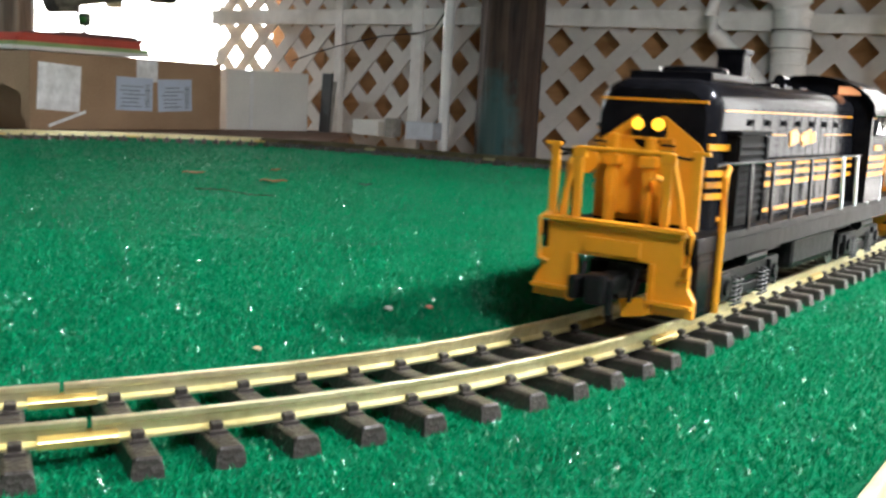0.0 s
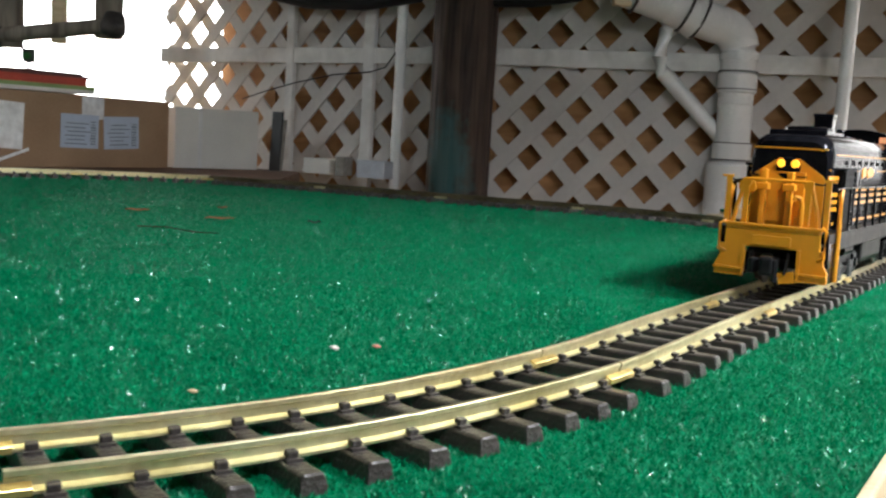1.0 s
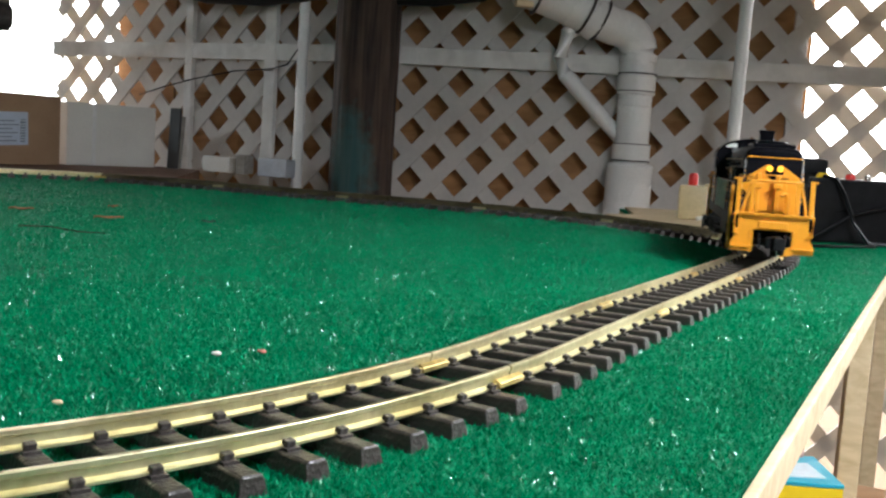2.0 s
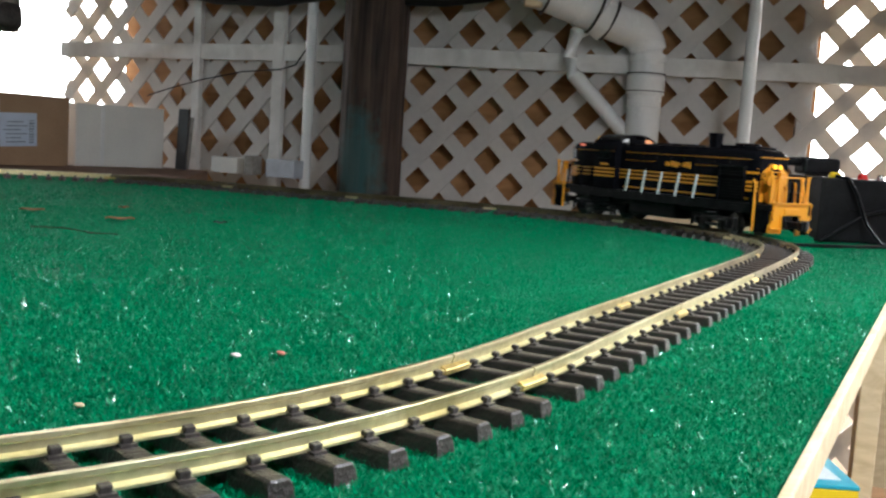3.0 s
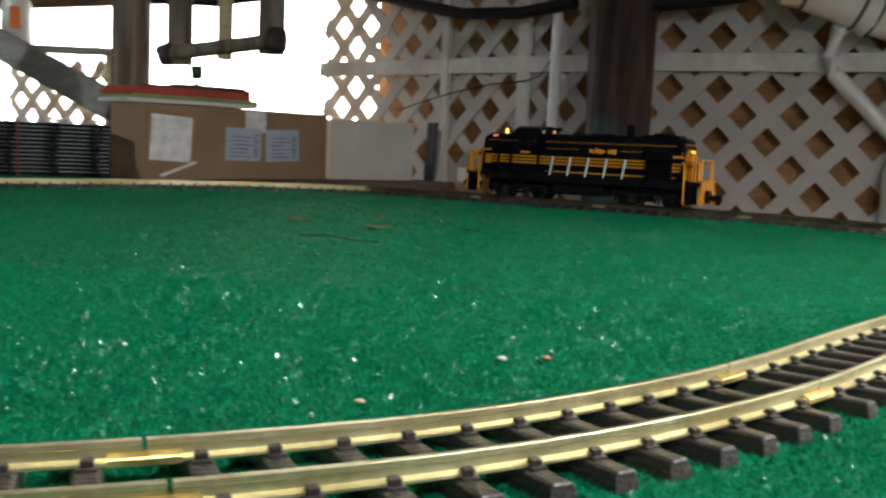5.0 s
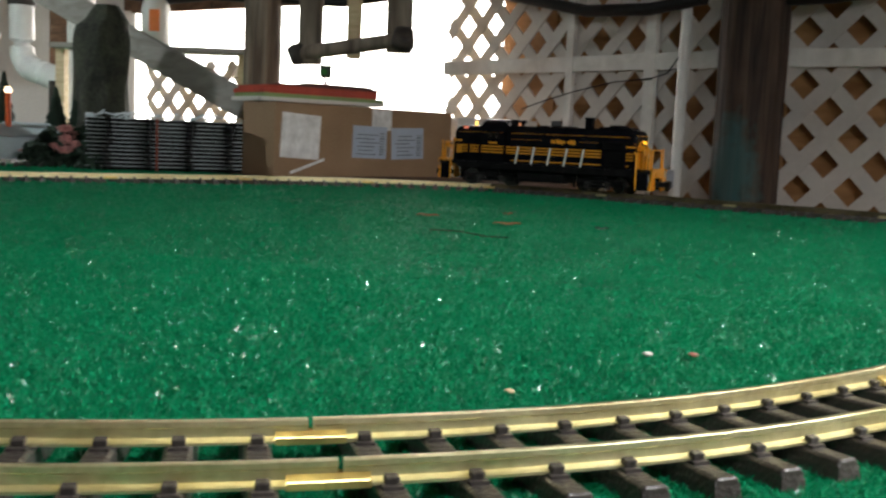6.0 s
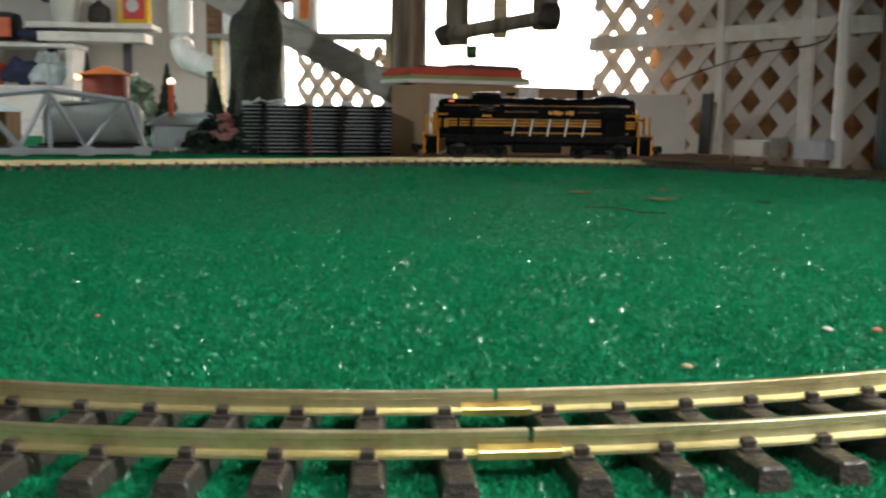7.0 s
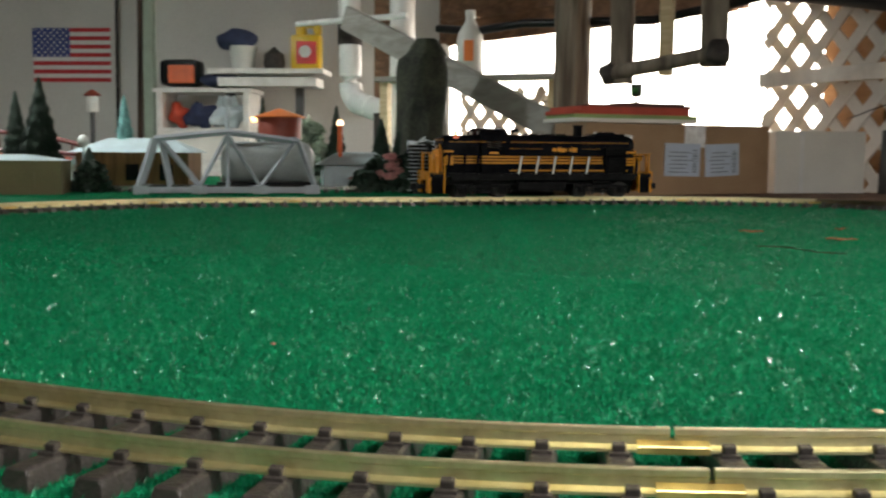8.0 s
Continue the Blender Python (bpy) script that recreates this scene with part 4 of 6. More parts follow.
# big white drain pipe
pipe = thing("drain_pipe", "white plastic drain pipe with elbows and couplings", "pipe", pose(.995, 2.90, 0))
R = .0485
bm = B()
cyl(bm, (0, 0, .05), (0, 0, .42), R, None, 32)
part("riser", bm, PVC, pipe, smooth=40)
bm = B()
pts = [(0, 0, .40)]
for k in range(0, 9):
    a = k * math.pi / 2 / 8
    pts.append((-.075 + .075 * math.cos(a), 0, .42 + .075 * math.sin(a)))
pts += [(-.13, 0, .512), (-.22, 0, .545), (-.36, -.01, .585)]
tube(bm, pts, R + .004, 28)
part("elbow", bm, PVC, pipe, smooth=40)
for z, h, r in ((.335, .055, R + .006), (.145, .05, R + .006), (.275, .006, R + .0025), (.21, .004, R + .002)):
    bm = B()
    lathe(bm, [(r - .003, -h / 2), (r, -h / 2 + .003), (r, h / 2 - .003), (r - .003, h / 2)], 32, (0, 0, z))
    part("coupling", bm, PVC, pipe, smooth=30)
for z in (.318, .368, .168, .12):
    bm = B()
    lathe(bm, [(R + .0065, -.0014), (R + .0065, .0014)], 32, (0, 0, z))
    part("joint_ring", bm, RUST, pipe)
bm = B()
lathe(bm, [(R + .018, -.92), (R + .018, .105), (R + .012, .112)], 32, (0, 0, 0))
part("base_socket", bm, PVC, pipe, smooth=30)
bm = B()
tube(bm, [(-.155, .03, .50), (-.205, .035, .47), (-.218, .035, .40), (-.205, .035, .355), (-.06, .03, .215), (-.010, .012, .168)], .021, 18)
part("branch", bm, PVC, pipe, smooth=40)
bm = B()
tube(bm, [(-.12, 0, .50), (-.155, 0, .525)], R + .010, 28)
part("collar", bm, PVC, pipe, smooth=40)
bm = B()
cyl(bm, (-.125, .0, .50), (-.125, .0, 1.38), .030, None, 24)
part("upper_riser", bm, PVC, pipe, smooth=40)
for a, b in (((-.118, 0, .508), (-.124, 0, .5105)), ((-.160, 0, .524), (-.166, 0, .5265)), ((-.300, -.006, .566), (-.306, -.006, .568))):
    bm = B()
    cyl(bm, a, b, R + .0125, None, 28)
    part("joint_ring", bm, RUST, pipe)
bm = B()
box(bm, (-.35, -.03, .56), (.05, .03, .07), (0, 0, 0), .004)
part("tag", bm, PALE_WOOD, pipe, "yellowed paper tag")

bm = B()
cyl(bm, (1.150, 2.58, -.92), (1.196, 2.635, 1.4), .0165, None, 20)
tagged(part("white_pole", bm, PVC, smooth=40), "slim white pole leaning a little by the drain pipe", "pole")

# black cables high on the wall
hose = thing("black_hose", "thick black hose hanging across the post", "hose")
bm = B()
q = [CORNER + WL * u - Vector((.58, .81, 0)) * .08 + Vector((0, 0, z)) for u, z in ((1.3, .70), (.9, .63), (.55, .555), (.3, .545), (.1, .565))]
tube(bm, q, .020, 14)
part("hose_run", bm, CHARCOAL, hose, smooth=60)
bm = B()
q = [Vector((.30, 3.06, .545)), Vector((.42, 3.05, .55)), Vector((.55, 3.02, .57)), Vector((.62, 3.0, .65)), Vector((.64, 2.99, .8))]
tube(bm, q, .021, 14)
part("hose_run", bm, CHARCOAL, hose, smooth=60)
bm = B()
q = [CORNER + WL * u - Vector((.58, .81, 0)) * .05 + Vector((0, 0, z)) for u, z in ((.86, .235), (.75, .265), (.62, .295), (.45, .325), (.30, .335), (.24, .35), (.2, .40))]
tube(bm, q, .0022, 8)
tagged(part("thin_cable", bm, CHARCOAL), "thin dark cable sagging across the lattice", "cable")

bay_hose = thing("bay_hose", "black hose sagging across the open bay", "hose")
bm = B()
tube(bm, [(-1.95, 3.45, .585), (-1.75, 3.40, .560), (-1.55, 3.36, .572), (-1.335, 3.33, .560), (-1.05, 3.28, .545), (-.80, 3.25, .575), (-.55, 3.22, .615), (-.30, 3.22, .66)], .015, 12)
part("hose_run", bm, CHARCOAL, bay_hose, smooth=60)
bm = B()
tube(bm, [(-1.62, 3.50, .57), (-1.60, 3.50, .45), (-1.61, 3.50, .36), (-1.56, 3.50, .30), (-1.45, 3.48, .31), (-1.36, 3.46, .345)], .0025, 6)
tagged(part("thin_wire", bm, CHARCOAL), "thin wire hanging in the open bay", "wire")

# speaker-like black case at the right of the loop
case = thing("black_case", "black equipment case draped with cables", "case", facing((.968, 1.785), (1.40, 1.80)))
bm = B()
box(bm, (.215, .085, .0590), (.43, .17, .1165), (0, 0, 0), .005)
part("case_body", bm, CHARCOAL, case)
bm = B()
box(bm, (-.009, .105, .0430), (.018, .11, .0850), (0, 0, 0), .003)
part("side_pod", bm, CHARCOAL, case)
bm = B()
box(bm, (.08, -.001, .06), (.05, .002, .004))
part("case_mark", bm, FRAME_GREY, case)
for x, mtl, r in ((.040, BOX_YELLOW, .012), (.095, CAP_RED, .009), (.13, RIM, .006)):
    bm = B()
    lathe(bm, [(r, 0), (r, .005), (r * .7, .010)], 16, (x, .03, .117))
    part("knob", bm, mtl, case, smooth=40)
driver = thing("black_power_tool", "black hand tool lying on the case", "tool", facing((.945, 1.865), (1.13, 1.875), .1185))
bm = B()
box(bm, (.070, .03, .018), (.075, .04, .032), (0, 0, 0), .007)
cyl(bm, (-.02, .03, .024), (.04, .03, .024), .007, .009, 14)
box(bm, (.07, .03, .004), (.03, .03, .010))
part("tool_body", bm, CHARCOAL, driver)
bm = B()
tube(bm, [(1.00, 1.80, .121), (1.015, 1.781, .117), (1.03, 1.775, .09), (1.05, 1.77, .04), (1.07, 1.75, .006), (1.15, 1.72, .005)], .0035, 8)
tube(bm, [(1.2, 1.781, .09), (1.05, 1.775, .055), (.96, 1.76, .005)], .003, 8)
tube(bm, [(.80, 1.70, .004), (.86, 1.66, .004), (.95, 1.67, .004), (1.06, 1.71, .004)], .003, 8)
tagged(part("black_cable", bm, CHARCOAL), "loose black cables trailing from the case", "cable")
bm = B()
for a, b in (((.90, 2.13), (1.09, 2.16)), ((.93, 2.09), (1.10, 2.25)), ((.89, 2.16), (1.09, 2.06))):
    tube(bm, [(a[0], a[1], .0105), ((a[0] + b[0]) / 2, (a[1] + b[1]) / 2 + .02, .020), (b[0], b[1], .0105)], .0045, 8)
tagged(part("white_cable", bm, CABLE_WHITE), "loose white cables on the bare board", "cable")
bm = B()
lathe(bm, [(.044, 0), (.040, .010), (.02, .019), (.004, .021)], 20, (.905, 1.765, 0))
tagged(part("turf_scrap", bm, TURF), "crumpled scrap of green turf", "scrap")

BOARD = [(.72, 2.20), (.74, 2.06), (.84, 1.98), (.95, 1.965), (1.385, 2.13), (1.19, 2.51), (.87, 2.53), (.80, 2.24)]
tagged(part("cork_board", slab(B(), BOARD, .0005, .006), PALE_WOOD), "bare pale board lying behind the track", "board")
jug = thing("cream_jug", "cream plastic jug with a red cap and a handle", "jug", pose(.918, 2.165, .006, 0, 0, -20))
bm = B()
box(bm, (-.016, 0, .037), (.060, .052, .074), (0, 0, 0), .008)
part("body", bm, CREAM_JUG, jug, smooth=40)
bm = B()
tube(bm, [(.008, 0, .069), (.030, 0, .073), (.040, 0, .062), (.041, 0, .030), (.034, 0, .014), (.010, 0, .010)], .0095, 14)
part("handle", bm, CREAM_JUG, jug, smooth=50)
bm = lathe(B(), [(.0095, .073), (.0105, .076), (.0105, .094), (.007, .100), (.003, .101)], 16, (-.018, 0, 0))
part("cap", bm, CAP_RED, jug, smooth=40)

# below the table edge
crate = thing("printed_box", "yellow and teal printed carton below the table", "box", pose(.7065, 1.292, -.457, 0, 0, -10))
bm = B()
box(bm, (0, 0, .096), (.125, .12, .192), (0, 0, 0), .002)
part("yellow_side", bm, BOX_YELLOW, crate)
bm = B()
box(bm, (0, 0, .1945), (.126, .121, .005), (0, 0, 0), .001)
part("teal_top", bm, TEAL, crate)
bm = B()
box(bm, (.01, -.01, .1975), (.07, .06, .0012), (0, 0, 4))
part("pale_panel", bm, ICE, crate, "pale printed panel")
foil = thing("foil_pack", "small pinkish foil packet on the printed carton", "packet", pose(.722, 1.345, -.2595, 0, 0, -8))
bm = B()
box(bm, (0, 0, .012), (.075, .03, .022), (0, 0, 0), .004)
part("packet", bm, mat("pink_foil", (.55, .36, .34), .25, .3, var=.3, scale=40, bump=.4), foil)
shelf = thing("low_shelf", "rough board shelf below the table", "shelf", pose(.80, 1.50, -.460, 0, 0, 55))
bm = B()
box(bm, (0, 0, -.01), (.9, .3, .02))
part("board", bm, BROWN_PLY, shelf)
for x in (-.42, .42):
    bm = B()
    box(bm, (x, 0, (FLOOR + .445 - .02) / 2), (.04, .28, -(FLOOR + .445) - .02))
    part("support", bm, GREY_BOARD, shelf)

# ---- village at the left of the loop ----
# truss bridge
P0, P1 = Vector((-2.02, 1.99, 0)), Vector((-1.665, 2.30, 0))
bridge = thing("truss_bridge", "grey model railway truss bridge standing on the turf", "model bridge", facing(P0, P1))
SPAN = (P1 - P0).length
for y in (0, .11):
    top = [(.045, .148), (SPAN / 2, .168), (SPAN - .045, .143)]
    bm = B()
    for a, b in zip(top, top[1:]):
        cyl(bm, (a[0], y, a[1]), (b[0], y, b[1]), .0075, None, 4)
    cyl(bm, (0, y, .012), top[0][:1] + (y, top[0][1]), .0078, None, 4)
    cyl(bm, (SPAN, y, .012), (top[2][0], y, top[2][1]), .0078, None, 4)
    part("chord", bm, BRIDGE, bridge)
    bm = B()
    box(bm, (SPAN / 2, y, .012), (SPAN + .02, .012, .016), (0, 0, 0), .001)
    part("bottom_chord", bm, BRIDGE, bridge)
    for x0, z0, x1, z1 in ((.085, .012, .06, .150), (SPAN / 2, .012, SPAN / 2, .165), (.06, .145, .16, .02), (SPAN / 2 - .004, .155, .16, .02), (SPAN / 2 + .004, .155, SPAN - .15, .02), (SPAN - .06, .14, SPAN - .15, .02)):
        bm = B()
        cyl(bm, (x0, y, z0), (x1, y, z1), .0052, None, 4)
        part("brace", bm, BRIDGE, bridge)
    for x in (.01, .16, SPAN - .15, SPAN - .01):
        bm = B()
        box(bm, (x, y, .012), (.04, .016, .024), (0, 0, 0), .001)
        part("gusset", bm, BRIDGE, bridge)
for x in (.06, SPAN / 2, SPAN - .06):
    bm = B()
    box(bm, (x, .055, .150 if x != SPAN / 2 else .166), (.010, .11, .010))
    part("cross_bar", bm, BRIDGE, bridge)
bm = B()
box(bm, (SPAN / 2, .055, .020), (SPAN, .09, .006))
part("deck", bm, FRAME_GREY, bridge)
bm = B()
lathe(bm, [(.012, .168), (.006, .175), (.006, .235), (.014, .238), (.012, .262), (.004, .266)], 12, (SPAN / 2, .055, 0))
box(bm, (SPAN / 2 - .018, .055, .250), (.018, .012, .030), (0, 20, 0), .003)
box(bm, (SPAN / 2 + .018, .055, .250), (.018, .012, .030), (0, -20, 0), .003)
part("signal_mast", bm, ICE, bridge, "icy grey signal mast")

tank = thing("tank_wagon", "grey model tank wagon behind the bridge", "model wagon", facing((-1.98, 2.18), (-1.68, 2.42)))
bm = B()
prof = [(.0, -.13), (.03, -.128), (.052, -.115), (.058, -.10), (.058, .10), (.052, .115), (.03, .128), (.0, .13)]
lathe(bm, [(max(r, .002), z) for r, z in prof], 28)
bmesh.ops.transform(bm, matrix=pose(.19, .02, .085, 0, 90, 0), verts=bm.verts)
part("tank", bm, TANK, tank, smooth=40)
bm = B()
lathe(bm, [(.020, 0), (.020, .016), (.012, .020)], 18, (.19, .02, .140))
part("dome", bm, TANK, tank, smooth=40)
bm = B()
box(bm, (.19, .02, .024), (.28, .07, .010), (0, 0, 0), .001)
part("chassis", bm, CHARCOAL, tank)
for x in (.09, .13, .25, .29):
    for y in (-.005, .045):
        bm = B()
        cyl(bm, (x, y - .004, .012), (x, y + .004, .012), .012, None, 18)
        part("wheel", bm, WHEEL, tank, smooth=40)


def pitched(name, label, p, q, depth, h, rise, wall, roof, over=.018, cat="model building"):
    t = thing(name, label, cat, facing(p, q))
    L = (Vector(q) - Vector(p)).length
    bm = B()
    box(bm, (L / 2, depth / 2, h / 2), (L, depth, h), (0, 0, 0), .001)
    part("building_body", bm, wall, t)
    bm = B()
    lo, hi = [], []
    for x, y in ((-over, -over), (L + over, -over), (L + over, depth + over), (-over, depth + over)):
        lo.append(bm.verts.new((x, y, h)))
    ridge = [bm.verts.new((L * .22, depth / 2, h + rise)), bm.verts.new((L * .78, depth / 2, h + rise))]
    bm.faces.new(lo[::-1])
    bm.faces.new((lo[0], lo[1], ridge[1], ridge[0]))
    bm.faces.new((lo[2], lo[3], ridge[0], ridge[1]))
    bm.faces.new((lo[3], lo[0], ridge[0]))
    bm.faces.new((lo[1], lo[2], ridge[1]))
    part("roof", bm, roof, t)
    for s in range(3):
        bm = B()
        box(bm, (L * (.2 + .3 * s), -.002, h * .45), (L * .12, .004, h * .45), (0, 0, 0), .0008)
        part("door", bm, CHARCOAL if wall is BARN else wall, t)
    return t


pitched("model_barn", "brown model barn with a pale hipped roof", (-2.50, 2.20, 0), (-2.21, 2.38, 0), .20, .110, .045, BARN, ROOF)
pitched("olive_shed", "olive tan model shed with a pale green roof", (-2.50, 1.55, 0), (-2.155, 1.86, 0), .18, .088, .016, TAN, ROOF, .006)
pitched("small_station", "small pale model house with a red base", (-1.86, 2.60, 0), (-1.70, 2.74, 0), .12, .075, .04, ICE, ROOF)
pitched("low_platform", "low red-roofed model hut", (-1.72, 2.56, 0), (-1.61, 2.66, 0), .08, .035, .018, FLAG_WHITE, PINK, .01)
pitched("far_house", "far model house with a dark red roof", (-3.05, 2.15, 0), (-2.72, 2.36, 0), .18, .075, .03, ROOF, TOWER_RED)

tower = thing("water_tower", "red model water tower with an orange conical roof", "model tower", pose(-1.95, 2.50, 0))
part("tank", lathe(B(), [(.055, .150), (.064, .153), (.066, .215), (.064, .218)], 26), TOWER_RED, tower, smooth=40)
part("roof", lathe(B(), [(.078, .217), (.078, .220), (.03, .236), (.006, .245)], 26), TOWER_ROOF, tower, smooth=40)
for k in range(6):
    a = k * math.pi / 3 + .3
    bm = B()
    cyl(bm, (.062 * math.cos(a), .062 * math.sin(a), 0), (.050 * math.cos(a), .050 * math.sin(a), .152), .005, .004, 8)
    part("leg", bm, TOWER_RED, tower)
bm = B()
bmesh.ops.create_uvsphere(bm, u_segments=12, v_segments=8, radius=.009, matrix=Matrix.Translation((-.076, -.03, .212)))
part("bulb", bm, glow("tower_bulb", (1.0, .5, .2), 6.0), tower, "small glowing bulb")
mast = thing("red_signal", "slim red signal with a lit top", "signal", pose(-1.845, 2.665, 0))
part("mast", lathe(B(), [(.009, 0), (.008, .15), (.008, .195), (.009, .198)], 14), ORANGE, mast, smooth=40)
part("lamp", lathe(B(), [(.009, .198), (.011, .203), (.008, .213), (.002, .216)], 14), glow("signal_bulb", (1.0, .7, .45), 4.0), mast, smooth=40)


def conifer(label, x, y, h, r, material, seed):
    rnd = random.Random(seed)
    t = thing("model_conifer", label, "model tree", pose(x, y, 0), "model trees")
    bm = B()
    cyl(bm, (0, 0, 0), (0, 0, h * .96), .007, .001, 8)
    part("trunk", bm, DARK_WOOD, t)
    vs, fs = [], []
    n = 5200
    for k in range(n):
        u = rnd.random() ** .8
        z = h * (.10 + .90 * u)
        rr = r * (1 - u) ** .9 * (.90 + .10 * math.sin(z / h * 60)) + .004
        a = rnd.uniform(0, 2 * math.pi)
        ln = rr * rnd.uniform(.75, 1.1)
        c, s = math.cos(a), math.sin(a)
        w = .0035 + .10 * ln
        i = len(vs)
        vs += [(c * ln * .12, s * ln * .12, z + .006), (c * ln * .75 - s * w, s * ln * .75 + c * w, z - ln * .12), (c * ln, s * ln, z - ln * .38 + rnd.uniform(-.004, .004)), (c * ln * .75 + s * w, s * ln * .75 - c * w, z - ln * .12)]
        fs += [(i, i + 1, i + 2), (i, i + 2, i + 3)]
    me = bpy.data.meshes.new("crown")
    me.from_pydata(vs, [], fs)
    me.materials.append(material)
    ob = new("crown", me)
    ob.parent = t
    return t


conifer("tall dark green model conifer", -2.52, 2.09, .325, .085, PINE, 1)
conifer("dark green model conifer", -2.68, 2.13, .290, .060, PINE, 2)
conifer("frosted pale teal model conifer", -2.46, 2.36, .285, .055, FROST, 3)
conifer("slim green model conifer among the buildings", -2.20, 2.72, .29, .035, PINE, 4)
conifer("green model conifer beside the small house", -1.78, 2.80, .22, .06, PINE, 5)
conifer("green model conifer by the red signal", -1.68, 2.76, .24, .05, PINE, 6)
conifer("green model conifer behind the tower", -1.92, 2.75, .26, .05, PINE, 7)
conifer("low dark model conifer by the barn", -2.28, 2.06, .12, .06, PINE, 8)


def bush(name, label, x, y, r, h, material, n, seed, leaf=.012, green=None):
    rnd = random.Random(seed)
    vs, fs = [], []
    for k in range(n):
        a, u = rnd.uniform(0, 2 * math.pi), rnd.random()
        rr = r * math.sqrt(rnd.random()) * (1 - .45 * u)
        c = Vector((rr * math.cos(a), rr * math.sin(a), h * u * (1.1 - .5 * rr / r)))
        d1 = Vector((rnd.gauss(0, 1), rnd.gauss(0, 1), rnd.gauss(0, 1))).normalized()
        d2 = d1.cross(Vector((rnd.gauss(0, 1), rnd.gauss(0, 1), rnd.gauss(0, 1)))).normalized()
        s = leaf * rnd.uniform(.6, 1.3)
        i = len(vs)
        vs += [tuple(c + s * d1), tuple(c + s * .6 * d2), tuple(c - s * d1), tuple(c - s * .6 * d2)]
        fs.append((i, i + 1, i + 2, i + 3))
    t = thing(name, label, "artificial plant", pose(x, y, .004))
    me = bpy.data.meshes.new("leaves")
    me.from_pydata(vs, [], fs)
    me.materials.append(green or PINE)
    ob = new("leaves", me)
    ob.parent = t
    if material is not PINE:
        for k in range(16):
            a, u = rnd.uniform(0, 2 * math.pi), rnd.random()
            bm = B()
            cx, cy, cz = r * .85 * math.cos(a) * u, r * .85 * math.sin(a) * u - .01, h * rnd.uniform(.35, .95)
            for j in range(9):
                b = j * 2.4
                q = .004 + j * .0014
                box(bm, (cx + q * math.cos(b), cy + q * math.sin(b), cz + .003 - j * .0004), (.014, .0020, .016), (20 + j * 3, 0, math.degrees(b) + 90))
            part("bloom", bm, material, t, "dusty pink bloom")
    return t


bush("rose_bunch", "bunch of dusty pink artificial roses", -1.555, 2.54, .062, .105, PINK, 500, 11)
bush("green_shrub", "dark green artificial shrub on the turf", -1.63, 2.48, .05, .06, PINE, 400, 12)
bush("green_shrub", "dark green artificial shrub on the turf", -1.67, 2.62, .06, .10, PINE, 450, 13)
bush("sage_plant", "pale sage artificial plant behind the model houses", -2.02, 2.72, .09, .22, PINE, 500, 21, .022, SAGE_LEAF)
bush("fir_garland", "dark green artificial fir garland with pale tips", -1.475, 2.52, .06, .13, PINE, 900, 14, .014)
bush("dark_shrub", "low dark shrub before the barn", -2.20, 2.0, .06, .08, PINE, 450, 15)

arch = thing("maroon_arch_bridge", "low maroon arched model footbridge behind the trees", "model bridge", facing((-3.30, 2.16), (-2.78, 2.52)))
AL = .63
for y in (0, .06):
    bm = B()
    tube(bm, [(AL * u, y, .12 + .055 * math.sin(math.pi * u)) for u in [k / 16 for k in range(17)]], .007, 8)
    part("arch_rail", bm, MAROON, arch, smooth=50)
    bm = B()
    tube(bm, [(AL * u, y, .095 + .02 * math.sin(math.pi * u)) for u in [k / 16 for k in range(17)]], .006, 8)
    part("bottom_rail", bm, MAROON, arch, smooth=50)
for k in range(13):
    u = (k + .5) / 13
    bm = B()
    cyl(bm, (AL * u, 0, .093 + .02 * math.sin(math.pi * u)), (AL * u, 0, .12 + .055 * math.sin(math.pi * u)), .0035, None, 6)
    part("baluster", bm, MAROON, arch)
for x in (.02, AL - .02):
    bm = B()
    box(bm, (x, .03, .05), (.045, .085, .10), (0, 0, 0), .004)
    part("abutment", bm, GREY_BOARD, arch)
bm = B()
box(bm, (AL / 2, .03, .085), (AL, .05, .010))
part("deck", bm, MAROON, arch)

